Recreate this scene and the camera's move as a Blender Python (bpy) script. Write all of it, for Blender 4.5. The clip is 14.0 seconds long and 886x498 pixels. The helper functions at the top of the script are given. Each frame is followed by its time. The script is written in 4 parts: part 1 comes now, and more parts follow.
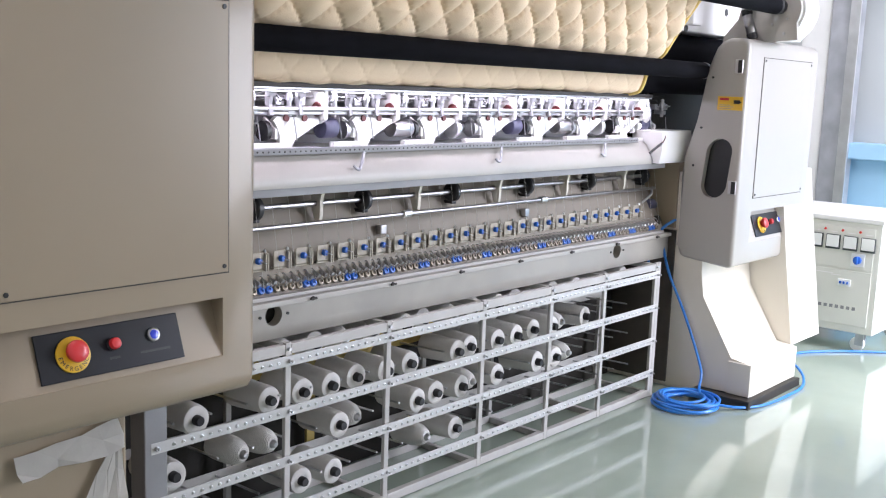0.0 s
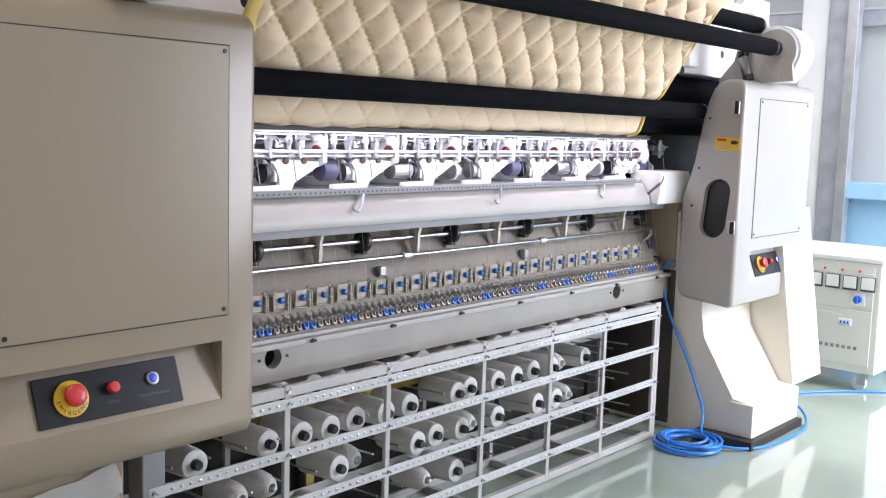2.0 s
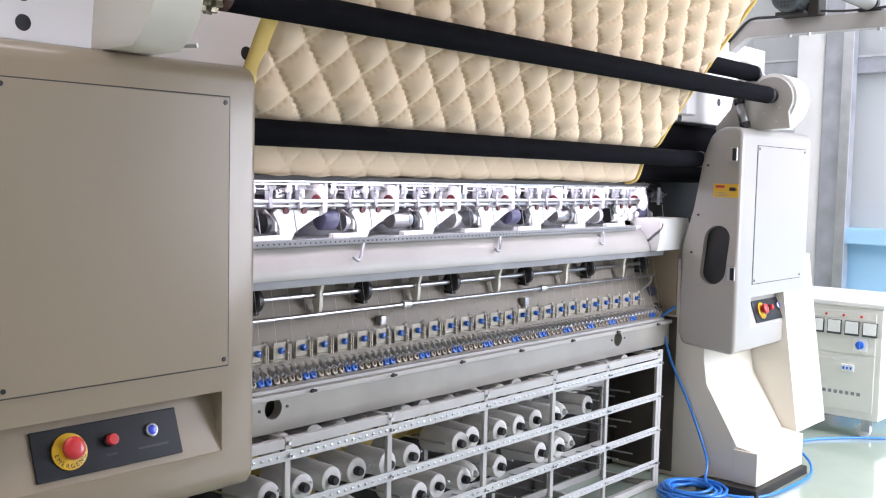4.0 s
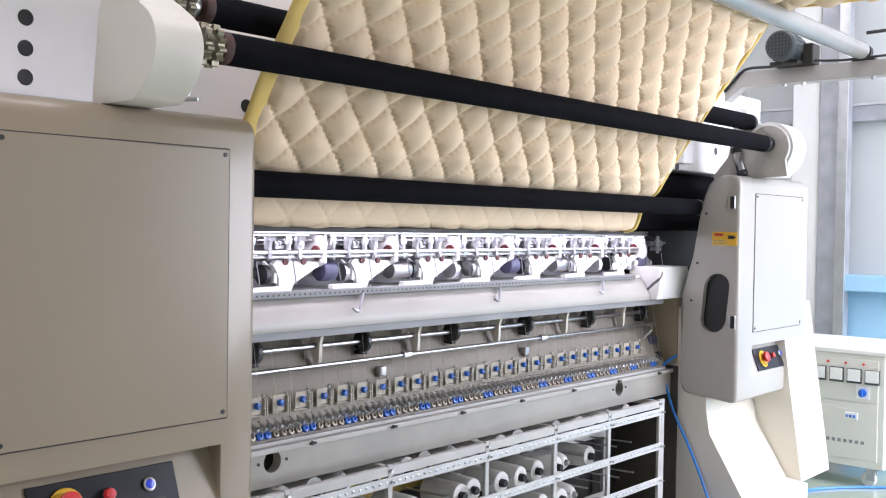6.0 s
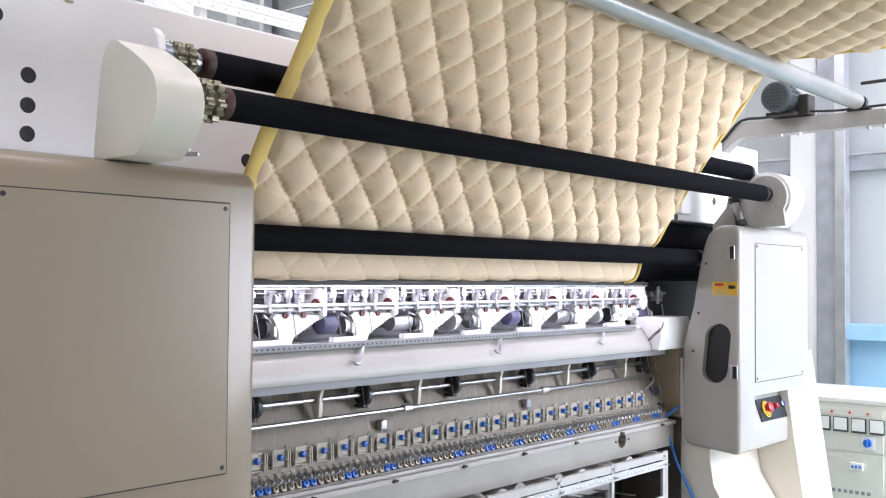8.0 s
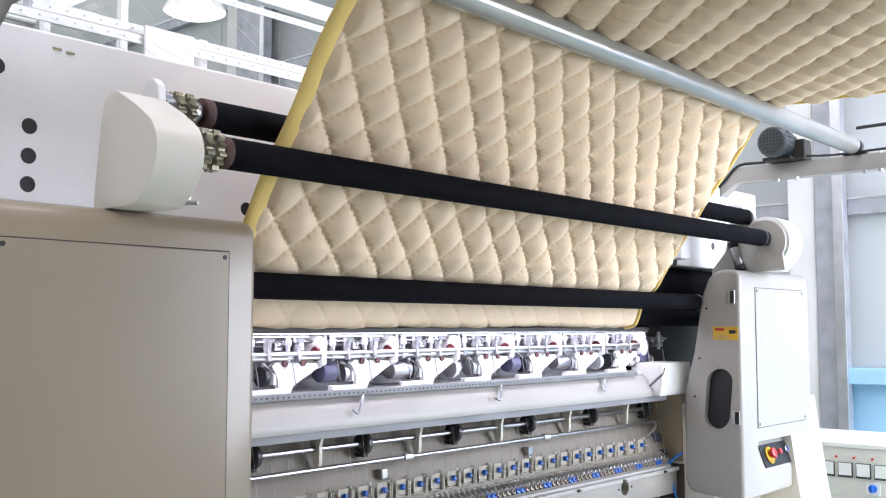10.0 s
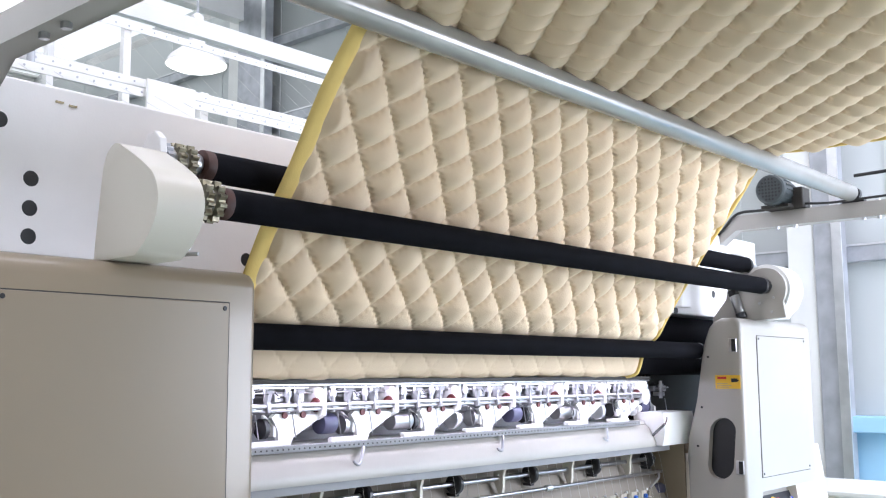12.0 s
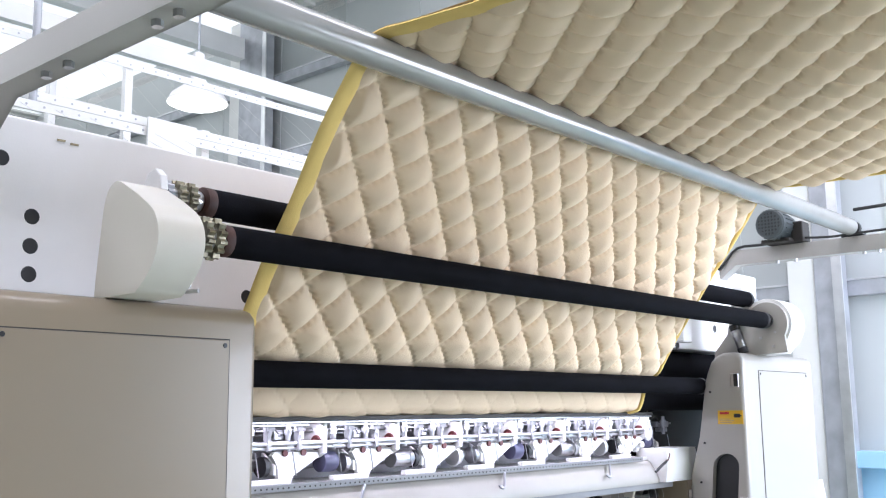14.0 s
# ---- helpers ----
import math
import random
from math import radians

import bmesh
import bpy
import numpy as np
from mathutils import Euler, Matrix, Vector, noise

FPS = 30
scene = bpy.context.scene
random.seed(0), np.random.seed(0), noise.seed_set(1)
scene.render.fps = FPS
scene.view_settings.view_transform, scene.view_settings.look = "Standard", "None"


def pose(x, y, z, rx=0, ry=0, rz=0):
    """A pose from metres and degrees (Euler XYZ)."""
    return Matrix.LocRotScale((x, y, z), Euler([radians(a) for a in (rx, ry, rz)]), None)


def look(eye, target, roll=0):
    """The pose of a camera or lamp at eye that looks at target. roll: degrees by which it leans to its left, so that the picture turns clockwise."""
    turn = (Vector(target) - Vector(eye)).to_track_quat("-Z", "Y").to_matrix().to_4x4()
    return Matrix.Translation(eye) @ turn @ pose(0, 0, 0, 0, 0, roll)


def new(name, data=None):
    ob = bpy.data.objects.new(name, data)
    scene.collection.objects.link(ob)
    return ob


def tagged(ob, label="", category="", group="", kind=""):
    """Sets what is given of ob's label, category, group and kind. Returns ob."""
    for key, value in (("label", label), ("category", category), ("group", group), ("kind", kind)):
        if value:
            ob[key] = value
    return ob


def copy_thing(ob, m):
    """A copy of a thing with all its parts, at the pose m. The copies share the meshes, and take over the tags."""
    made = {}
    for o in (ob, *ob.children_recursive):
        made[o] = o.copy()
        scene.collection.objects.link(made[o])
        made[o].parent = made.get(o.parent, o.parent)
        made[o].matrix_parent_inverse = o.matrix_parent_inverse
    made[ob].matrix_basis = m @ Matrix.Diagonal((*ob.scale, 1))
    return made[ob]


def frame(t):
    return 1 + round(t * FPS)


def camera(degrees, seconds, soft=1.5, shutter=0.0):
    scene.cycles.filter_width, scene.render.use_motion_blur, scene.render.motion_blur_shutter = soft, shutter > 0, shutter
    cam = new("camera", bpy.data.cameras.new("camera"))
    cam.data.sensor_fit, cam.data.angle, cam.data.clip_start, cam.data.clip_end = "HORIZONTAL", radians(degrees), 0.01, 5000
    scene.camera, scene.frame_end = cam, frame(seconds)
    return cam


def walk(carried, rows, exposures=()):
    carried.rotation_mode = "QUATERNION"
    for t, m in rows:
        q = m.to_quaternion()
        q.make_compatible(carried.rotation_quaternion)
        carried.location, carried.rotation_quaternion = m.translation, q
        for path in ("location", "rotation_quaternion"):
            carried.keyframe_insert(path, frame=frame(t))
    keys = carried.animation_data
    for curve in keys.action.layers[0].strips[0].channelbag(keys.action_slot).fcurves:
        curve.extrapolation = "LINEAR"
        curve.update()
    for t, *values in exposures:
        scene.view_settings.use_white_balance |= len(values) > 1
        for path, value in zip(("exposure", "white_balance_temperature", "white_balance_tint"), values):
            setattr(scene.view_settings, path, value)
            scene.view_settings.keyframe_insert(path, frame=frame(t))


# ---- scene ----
cam = camera(47.84, 14.0, soft=1.15)
EYE = (0.0, 0.0, 1.2)
PATH = [
    (0.0, pose(*EYE, 80.73, -2.03, -48.68)),
    (0.5, pose(*EYE, 81.32, -1.98, -48.69)),
    (1.0, pose(*EYE, 81.96, -1.87, -48.72)),
    (1.5, pose(*EYE, 82.52, -1.79, -48.73)),
    (2.0, pose(*EYE, 83.11, -1.72, -48.75)),
    (2.5, pose(*EYE, 83.68, -1.64, -48.76)),
    (3.0, pose(*EYE, 84.40, -1.52, -48.77)),
    (5.5, pose(*EYE, 88.06, -0.99, -48.81)),
    (6.0, pose(*EYE, 88.76, -0.89, -48.83)),
    (6.5, pose(*EYE, 89.45, -0.79, -48.84)),
    (7.0, pose(*EYE, 90.23, -0.65, -48.84)),
    (7.5, pose(*EYE, 90.94, -0.55, -48.84)),
    (8.0, pose(*EYE, 91.75, -0.43, -48.83)),
    (10.5, pose(*EYE, 95.06, 0.07, -48.84)),
    (11.0, pose(*EYE, 95.74, 0.13, -48.83)),
    (11.5, pose(*EYE, 96.51, 0.27, -48.81)),
    (12.0, pose(*EYE, 97.28, 0.35, -48.80)),
    (12.5, pose(*EYE, 97.98, 0.44, -48.79)),
    (13.0, pose(*EYE, 98.59, 0.53, -48.77)),
    (13.5, pose(*EYE, 99.00, 0.59, -48.74)),
    (14.0, pose(*EYE, 99.34, 0.62, -48.74)),
]
# the camera opens up and cools slightly as it tilts to the bright roof
walk(cam, PATH, exposures=[(0.0, -0.40, 6430, 14), (6.5, -0.38, 6400, 13), (14.0, -0.30, 6060, 10.5)])

# ---- world and light ----
world = bpy.data.worlds.new("sky")
scene.world = world
world.use_nodes = True
wn = world.node_tree.nodes
sky = wn.new("ShaderNodeTexSky")
sky.sky_type = 'NISHITA'
sky.sun_disc = False
sky.sun_elevation = radians(48)
sky.sun_rotation = radians(150)
world.node_tree.links.new(sky.outputs["Color"], wn["Background"].inputs["Color"])
wn["Background"].inputs["Strength"].default_value = 0.12


def area_lamp(name, eye, target, sx, sy, watts, colour):
    data = bpy.data.lights.new(name, 'AREA')
    data.shape, data.size, data.size_y, data.energy, data.color = 'RECTANGLE', sx, sy, watts, colour
    ob = new(name, data)
    ob.matrix_world = look(eye, target)
    return ob


sun_data = bpy.data.lights.new("sun", 'SUN')
sun_data.energy, sun_data.angle, sun_data.color = 3.8, radians(11), (0.97, 0.98, 1.0)
new("sun", sun_data).matrix_world = look((4.4, -6.9, 6.0), (4.3, 0.0, 0))

# daylight in the window and the skylights
area_lamp("window_daylight", (4.95, -1.36, 1.85), (4.6, 2.0, 1.1), 2.2, 2.6, 300, (0.93, 0.97, 1.10))
area_lamp("skylight_daylight", (-1.0, 5.0, 5.19), (-1.0, 5.0, 0), 9.6, 1.09, 250, (1.0, 0.96, 1.06))
area_lamp("skylight_daylight", (0.05, 0.6, 5.19), (0.05, 0.6, 0), 12.2, 1.09, 270, (1.0, 0.96, 1.06))
area_lamp("skylight_daylight", (-1.5, 10.3, 5.19), (-1.5, 10.3, 0), 8.4, 4.5, 190, (1.0, 0.97, 1.04))
area_lamp("needle_light", (2.35, 1.972, 1.172), (2.35, 1.950, 0.9), 2.3, 0.02, 4.6, (0.88, 0.82, 1.0))
area_lamp("needle_light", (2.35, 2.012, 1.1705), (2.35, 2.075, 1.03), 2.3, 0.015, 2.6, (0.90, 0.85, 1.0))

# ---- materials ----


def mat(name, col, rough=0.5, metal=0.0, vary=0.06, scale=6.0, bump=0.05, fine=180.0, coat=0.0, spec=0.5, tint=None, per_object=0.0):
    m = bpy.data.materials.new(name)
    m.use_nodes = True
    nt = m.node_tree
    n, l = nt.nodes, nt.links
    b = n["Principled BSDF"]
    b.inputs["Metallic"].default_value = metal
    b.inputs["Coat Weight"].default_value = coat
    b.inputs["Coat Roughness"].default_value = 0.12
    b.inputs["Specular IOR Level"].default_value = spec
    tc = n.new("ShaderNodeTexCoord")
    big = n.new("ShaderNodeTexNoise")
    big.inputs["Scale"].default_value, big.inputs["Detail"].default_value = scale, 5
    small = n.new("ShaderNodeTexNoise")
    small.inputs["Scale"].default_value, small.inputs["Detail"].default_value = fine, 3
    for q in (big, small):
        l.new(tc.outputs["Object"], q.inputs["Vector"])
    ramp = n.new("ShaderNodeValToRGB")
    lo = tint or tuple(c * (1 - vary * 1.6) for c in col)
    hi = tuple(min(1, c * (1 + vary)) for c in col)
    ramp.color_ramp.elements[0].position, ramp.color_ramp.elements[0].color = 0.3, (*lo, 1)
    ramp.color_ramp.elements[1].position, ramp.color_ramp.elements[1].color = 0.65, (*hi, 1)
    l.new(big.outputs["Fac"], ramp.inputs["Fac"])
    out = ramp.outputs["Color"]
    if per_object:
        info = n.new("ShaderNodeObjectInfo")
        hsv = n.new("ShaderNodeHueSaturation")
        mr = n.new("ShaderNodeMapRange")
        mr.inputs["To Min"].default_value, mr.inputs["To Max"].default_value = 1 - per_object, 1 + per_object
        l.new(info.outputs["Random"], mr.inputs["Value"])
        l.new(mr.outputs["Result"], hsv.inputs["Value"])
        l.new(out, hsv.inputs["Color"])
        out = hsv.outputs["Color"]
    l.new(out, b.inputs["Base Color"])
    rr = n.new("ShaderNodeMapRange")
    rr.inputs["To Min"].default_value, rr.inputs["To Max"].default_value = max(0.02, rough * 0.8), min(1, rough * 1.2)
    l.new(big.outputs["Fac"], rr.inputs["Value"])
    l.new(rr.outputs["Result"], b.inputs["Roughness"])
    if bump:
        bp = n.new("ShaderNodeBump")
        bp.inputs["Strength"].default_value, bp.inputs["Distance"].default_value = bump, 0.004
        l.new(small.outputs["Fac"], bp.inputs["Height"])
        l.new(bp.outputs["Normal"], b.inputs["Normal"])
    return m


def glow(name, col, strength):
    m = bpy.data.materials.new(name)
    m.use_nodes = True
    b = m.node_tree.nodes["Principled BSDF"]
    b.inputs["Base Color"].default_value = (0.9, 0.9, 0.9, 1)
    b.inputs["Emission Color"].default_value = (*col, 1)
    b.inputs["Emission Strength"].default_value = strength
    return m


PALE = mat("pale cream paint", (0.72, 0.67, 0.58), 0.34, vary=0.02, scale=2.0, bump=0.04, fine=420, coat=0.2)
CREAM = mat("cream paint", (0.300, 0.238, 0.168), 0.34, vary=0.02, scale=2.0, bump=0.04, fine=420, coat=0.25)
# cream paint lightened to carry the window light on the right cabinet
CREAM_LIT = mat("window-lit cream paint", (0.40, 0.375, 0.343), 0.30, vary=0.02, scale=2.0, bump=0.04, fine=420, coat=0.35)
WHITE = mat("white paint", (0.80, 0.79, 0.77), 0.38, vary=0.04, scale=3, bump=0.04, coat=0.15)
BEAMW = mat("grey white paint", (0.84, 0.82, 0.81), 0.42, vary=0.04, scale=3, bump=0.05)
BEAMG = mat("worn grey paint", (0.33, 0.31, 0.275), 0.36, vary=0.10, scale=4, bump=0.04)
POSTW = mat("pale bracket paint", (0.42, 0.375, 0.305), 0.4, vary=0.04, scale=9, bump=0.03)
RACKW = mat("rack paint", (0.48, 0.465, 0.445), 0.4, vary=0.06, scale=9, bump=0.03)
BLACKP = mat("black plastic", (0.018, 0.018, 0.02), 0.4, vary=0.2, bump=0.04)
RUBBER = mat("black rubber sleeve", (0.006, 0.006, 0.008), 0.85, vary=0.25, scale=14, bump=0.15, fine=260, spec=0.06)
PLATE = mat("dark button plate", (0.014, 0.015, 0.02), 0.30, vary=0.1, bump=0.02, spec=0.3)
SATIN = mat("satin steel pipe", (0.36, 0.35, 0.33), 0.20, 0.25, vary=0.05, bump=0.02)
LBEAM = mat("dull white paint", (0.44, 0.418, 0.387), 0.4, vary=0.04, scale=5, bump=0.04)
BARW = mat("perforated bar paint", (0.52, 0.52, 0.51), 0.38, vary=0.05, scale=7, bump=0.03)
SHEET = glow("translucent skylight", (0.98, 0.99, 1.0), 1.0)
DISC = mat("grey tension disc", (0.23, 0.195, 0.15), 0.4, 0.3, vary=0.12, scale=25, bump=0.05)
MIDM = mat("oily steel", (0.48, 0.48, 0.50), 0.35, 0.8, vary=0.2, scale=25, bump=0.06)
GREYP = mat("mid grey paint", (0.26, 0.26, 0.27), 0.5, vary=0.1, bump=0.05)
CHROME = mat("chrome", (0.40, 0.395, 0.40), 0.30, 1.0, vary=0.04, bump=0.0)
STEEL = mat("steel", (0.55, 0.55, 0.56), 0.32, 1.0, vary=0.12, scale=20, bump=0.05)
ALU = mat("aluminium", (0.75, 0.75, 0.76), 0.3, 1.0, vary=0.06, scale=12, bump=0.03)
BRASS = mat("dull brass", (0.42, 0.36, 0.24), 0.38, 1.0, vary=0.15, scale=25, bump=0.05)
RUSTR = mat("dark rusty ring", (0.055, 0.018, 0.012), 0.6, vary=0.25, scale=20, bump=0.1)
SPROCK = mat("oily brown steel", (0.26, 0.235, 0.17), 0.38, 0.85, vary=0.3, scale=40, bump=0.1)
RED = mat("red plastic", (0.55, 0.02, 0.025), 0.35, vary=0.06, bump=0.0, coat=0.3)
MAROON = mat("maroon plastic", (0.10, 0.02, 0.02), 0.5, vary=0.1, bump=0.0)
YELLOW = mat("yellow legend", (0.78, 0.46, 0.02), 0.4, vary=0.05, bump=0.0)
BLUE = mat("blue plastic", (0.02, 0.13, 0.55), 0.35, vary=0.1, bump=0.0)
BLUEBTN = mat("blue button", (0.02, 0.05, 0.6), 0.25, vary=0.05, bump=0.0, coat=0.4)
HOSE = mat("blue hose", (0.03, 0.20, 0.62), 0.3, vary=0.08, bump=0.0)
NAVY = mat("navy coupling", (0.085, 0.085, 0.155), 0.4, vary=0.1, bump=0.03)
YARN = mat("white yarn", (0.66, 0.64, 0.61), 0.8, vary=0.03, scale=12, bump=0.3, fine=500, per_object=0.07)
wave = YARN.node_tree.nodes.new("ShaderNodeTexWave")
wave.wave_type, wave.bands_direction = 'BANDS', 'Y'
for socket, value in (("Scale", 95.0), ("Distortion", 3.0), ("Detail", 2.0), ("Detail Scale", 2.0)):
    wave.inputs[socket].default_value = value
wound = YARN.node_tree.nodes.new("ShaderNodeBump")
wound.inputs["Strength"].default_value, wound.inputs["Distance"].default_value = 0.5, 0.002
yl = YARN.node_tree.links
yl.new(YARN.node_tree.nodes["Texture Coordinate"].outputs["Object"], wave.inputs["Vector"])
yl.new(wave.outputs["Fac"], wound.inputs["Height"])
yl.new(YARN.node_tree.nodes["Bump"].outputs["Normal"], wound.inputs["Normal"])
yl.new(wound.outputs["Normal"], YARN.node_tree.nodes["Principled BSDF"].inputs["Normal"])
QUILT = mat("cream quilt cloth", (0.80, 0.632, 0.449), 0.85, vary=0.03, scale=5, bump=0.12, fine=900, spec=0.2)
BINDING = mat("yellow foam edge", (0.80, 0.58, 0.20), 0.85, vary=0.05, scale=9, bump=0.2, fine=300, spec=0.2)
BOARD = mat("tension board", (0.30, 0.265, 0.225), 0.34, vary=0.06, scale=4, bump=0.04)
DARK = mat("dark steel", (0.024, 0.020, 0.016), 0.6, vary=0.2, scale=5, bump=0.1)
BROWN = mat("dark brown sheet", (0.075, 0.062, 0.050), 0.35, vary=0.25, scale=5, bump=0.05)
INK = mat("dark ink", (0.03, 0.03, 0.03), 0.6, vary=0.0, bump=0.0)
SEAM = mat("seam shadow gap", (0.05, 0.045, 0.04), 0.7, vary=0.1, bump=0.0)
OLIVE = mat("mustard board", (0.50, 0.37, 0.11), 0.6, vary=0.12, scale=6, bump=0.05)
PAPER = mat("white paper", (0.72, 0.70, 0.66), 0.7, vary=0.05, scale=12, bump=0.05)
FLOOR = mat("green epoxy", (0.325, 0.385, 0.325), 0.045, vary=0.10, scale=1.3, bump=0.008, fine=40, coat=0.5)
WALLP = mat("wall panel", (0.57, 0.59, 0.585), 0.45, vary=0.04, scale=0.8, bump=0.03, fine=60)
ROOFP = mat("roof sheet", (0.74, 0.73, 0.70), 0.5, vary=0.05, scale=0.8, bump=0.05, fine=60)
GALV = mat("galvanised steel", (0.46, 0.47, 0.50), 0.42, 0.6, vary=0.12, scale=8, bump=0.06)
DADO = mat("pale blue paint", (0.36, 0.60, 0.78), 0.5, vary=0.05, scale=2.0, bump=0.06)
MOTORG = mat("motor grey", (0.05, 0.06, 0.062), 0.45, vary=0.1, bump=0.08)
METERW = mat("meter face", (0.86, 0.87, 0.85), 0.3, vary=0.02, bump=0.0)
STAB = mat("stabiliser paint", (0.72, 0.72, 0.66), 0.42, vary=0.03, scale=3, bump=0.04)
LED = glow("led tube", (0.92, 0.90, 1.0), 3.0)
LAMPG = glow("lamp shade glow", (1.0, 0.98, 0.94), 2.5)
TEALB = mat("button red lamp", (0.7, 0.05, 0.03), 0.3, vary=0.0, bump=0.0)

# ---- mesh helpers ----


def part(name, bm, material, parent=None, label="", smooth=False):
    me = bpy.data.meshes.new(name)
    bmesh.ops.recalc_face_normals(bm, faces=bm.faces)
    bm.to_mesh(me)
    bm.free()
    me.materials.append(material)
    if smooth:
        for p in me.polygons:
            p.use_smooth = True
        me.set_sharp_from_angle(angle=radians(38))
    ob = new(name, me)
    ob.parent = parent
    if label:
        ob["label"] = label
    return ob


def share(ob, m, parent):
    c = ob.copy()
    scene.collection.objects.link(c)
    c.parent = parent
    c.matrix_basis = m
    return c


def thing(name, label, category, group="", kind="", at=(0, 0, 0)):
    ob = new(name)
    ob.empty_display_size = 0.05
    ob.location = at
    return tagged(ob, label, category, group, kind)


def box(bm, x0, x1, y0, y1, z0, z1, bev=0.0, seg=2):
    m = Matrix.Translation(((x0 + x1) / 2, (y0 + y1) / 2, (z0 + z1) / 2)) @ Matrix.Diagonal((x1 - x0, y1 - y0, z1 - z0, 1))
    g = bmesh.ops.create_cube(bm, size=1.0, matrix=m)
    if bev:
        es = list({e for v in g["verts"] for e in v.link_edges})
        bmesh.ops.bevel(bm, geom=es, offset=bev, segments=seg, profile=0.5, affect='EDGES')
    return bm


def cyl(bm, p0, p1, r, seg=20, r2=None, bev=0.0):
    p0, p1 = Vector(p0), Vector(p1)
    d = p1 - p0
    m = Matrix.Translation((p0 + p1) / 2) @ d.to_track_quat('Z', 'Y').to_matrix().to_4x4()
    g = bmesh.ops.create_cone(bm, cap_ends=True, segments=seg, radius1=r, radius2=r if r2 is None else r2, depth=d.length, matrix=m)
    if bev:
        es = [e for e in {e for v in g["verts"] for e in v.link_edges} if any(len(f.verts) > 4 for f in e.link_faces)]
        bmesh.ops.bevel(bm, geom=es, offset=bev, segments=2, profile=0.5, affect='EDGES')
    return bm


def prism(bm, pts, x0, x1, bev=0.0, seg=3):
    """A (y, z) outline drawn out along x."""
    a = [bm.verts.new((x0, y, z)) for y, z in pts]
    b = [bm.verts.new((x1, y, z)) for y, z in pts]
    fa, fb = bm.faces.new(a), bm.faces.new(b[::-1])
    k = len(pts)
    for i in range(k):
        j = (i + 1) % k
        bm.faces.new((a[j], a[i], b[i], b[j]))
    if bev:
        es = list(set(fa.edges) | set(fb.edges))
        bmesh.ops.bevel(bm, geom=es, offset=bev, segments=seg, profile=0.5, affect='EDGES')
    return bm


def lathe(bm, prof, origin, axis, seg=24):
    """A (radius, along) outline turned round an axis."""
    q = Vector(axis).to_track_quat('Z', 'Y').to_matrix().to_4x4()
    m = Matrix.Translation(origin) @ q
    rings = []
    for r, h in prof:
        rings.append([bm.verts.new(m @ Vector((max(r, 1e-4) * math.cos(2 * math.pi * i / seg), max(r, 1e-4) * math.sin(2 * math.pi * i / seg), h))) for i in range(seg)])
    for a, b in zip(rings, rings[1:]):
        for i in range(seg):
            j = (i + 1) % seg
            bm.faces.new((a[i], a[j], b[j], b[i]))
    bm.faces.new(rings[0][::-1])
    bm.faces.new(rings[-1])
    return bm


def smooth_line(pts, step=0.02):
    """Points along a Catmull-Rom line."""
    P = [Vector(p) for p in pts]
    P = [P[0] * 2 - P[1]] + P + [P[-1] * 2 - P[-2]]
    out = []
    for i in range(1, len(P) - 2):
        n = max(2, int((P[i + 1] - P[i]).length / step))
        for k in range(n):
            t = k / n
            a, b, c, d = P[i - 1], P[i], P[i + 1], P[i + 2]
            out.append(0.5 * (2 * b + (c - a) * t + (2 * a - 5 * b + 4 * c - d) * t * t + (3 * b - a - 3 * c + d) * t ** 3))
    out.append(P[-2])
    return out


def tube(bm, pts, r, seg=8):
    rings = []
    for i, p in enumerate(pts):
        d = (pts[min(i + 1, len(pts) - 1)] - pts[max(i - 1, 0)]).normalized()
        s = d.cross(Vector((0, 0, 1)))
        if s.length < 0.05:
            s = d.cross(Vector((1, 0, 0)))
        s.normalize()
        t = s.cross(d)
        rings.append([bm.verts.new(p + (s * math.cos(2 * math.pi * k / seg) + t * math.sin(2 * math.pi * k / seg)) * r) for k in range(seg)])
    for a, b in zip(rings, rings[1:]):
        for k in range(seg):
            j = (k + 1) % seg
            bm.faces.new((a[k], a[j], b[j], b[k]))
    bm.faces.new(rings[0])
    bm.faces.new(rings[-1][::-1])
    return bm


def carve(ob, bm):
    """Cuts the closed shape bm out of ob's mesh."""
    me = bpy.data.meshes.new("cut")
    bmesh.ops.recalc_face_normals(bm, faces=bm.faces)
    bm.to_mesh(me)
    bm.free()
    tool = new("cut", me)
    md = ob.modifiers.new("cut", 'BOOLEAN')
    md.operation, md.object, md.solver = 'DIFFERENCE', tool, 'EXACT'
    bpy.context.view_layer.update()
    done = bpy.data.meshes.new_from_object(ob.evaluated_get(bpy.context.evaluated_depsgraph_get()))
    ob.modifiers.clear()
    ob.data = done
    bpy.data.objects.remove(tool)
    for p in done.polygons:
        p.use_smooth = True
    done.set_sharp_from_angle(angle=radians(30))


B = bmesh.new


def writing(name, text, size, m, material, parent):
    cu = bpy.data.curves.new(name, 'FONT')
    cu.body, cu.size, cu.align_x, cu.align_y, cu.extrude = text, size, 'CENTER', 'CENTER', 0.0003
    ob = new(name, cu)
    me = bpy.data.meshes.new_from_object(ob.evaluated_get(bpy.context.evaluated_depsgraph_get()))
    bpy.data.objects.remove(ob)
    me.materials.append(material)
    ob = new(name, me)
    ob.parent = parent
    ob.matrix_basis = m
    return ob


# ---- setting ----
WX = 6.2          # inner face of the end wall
b = B(); box(b, -6, WX, -1.4, 13, -0.2, 0.0)
tagged(part("floor", b, FLOOR), "glossy grey-green epoxy workshop floor", "floor", kind="structure")


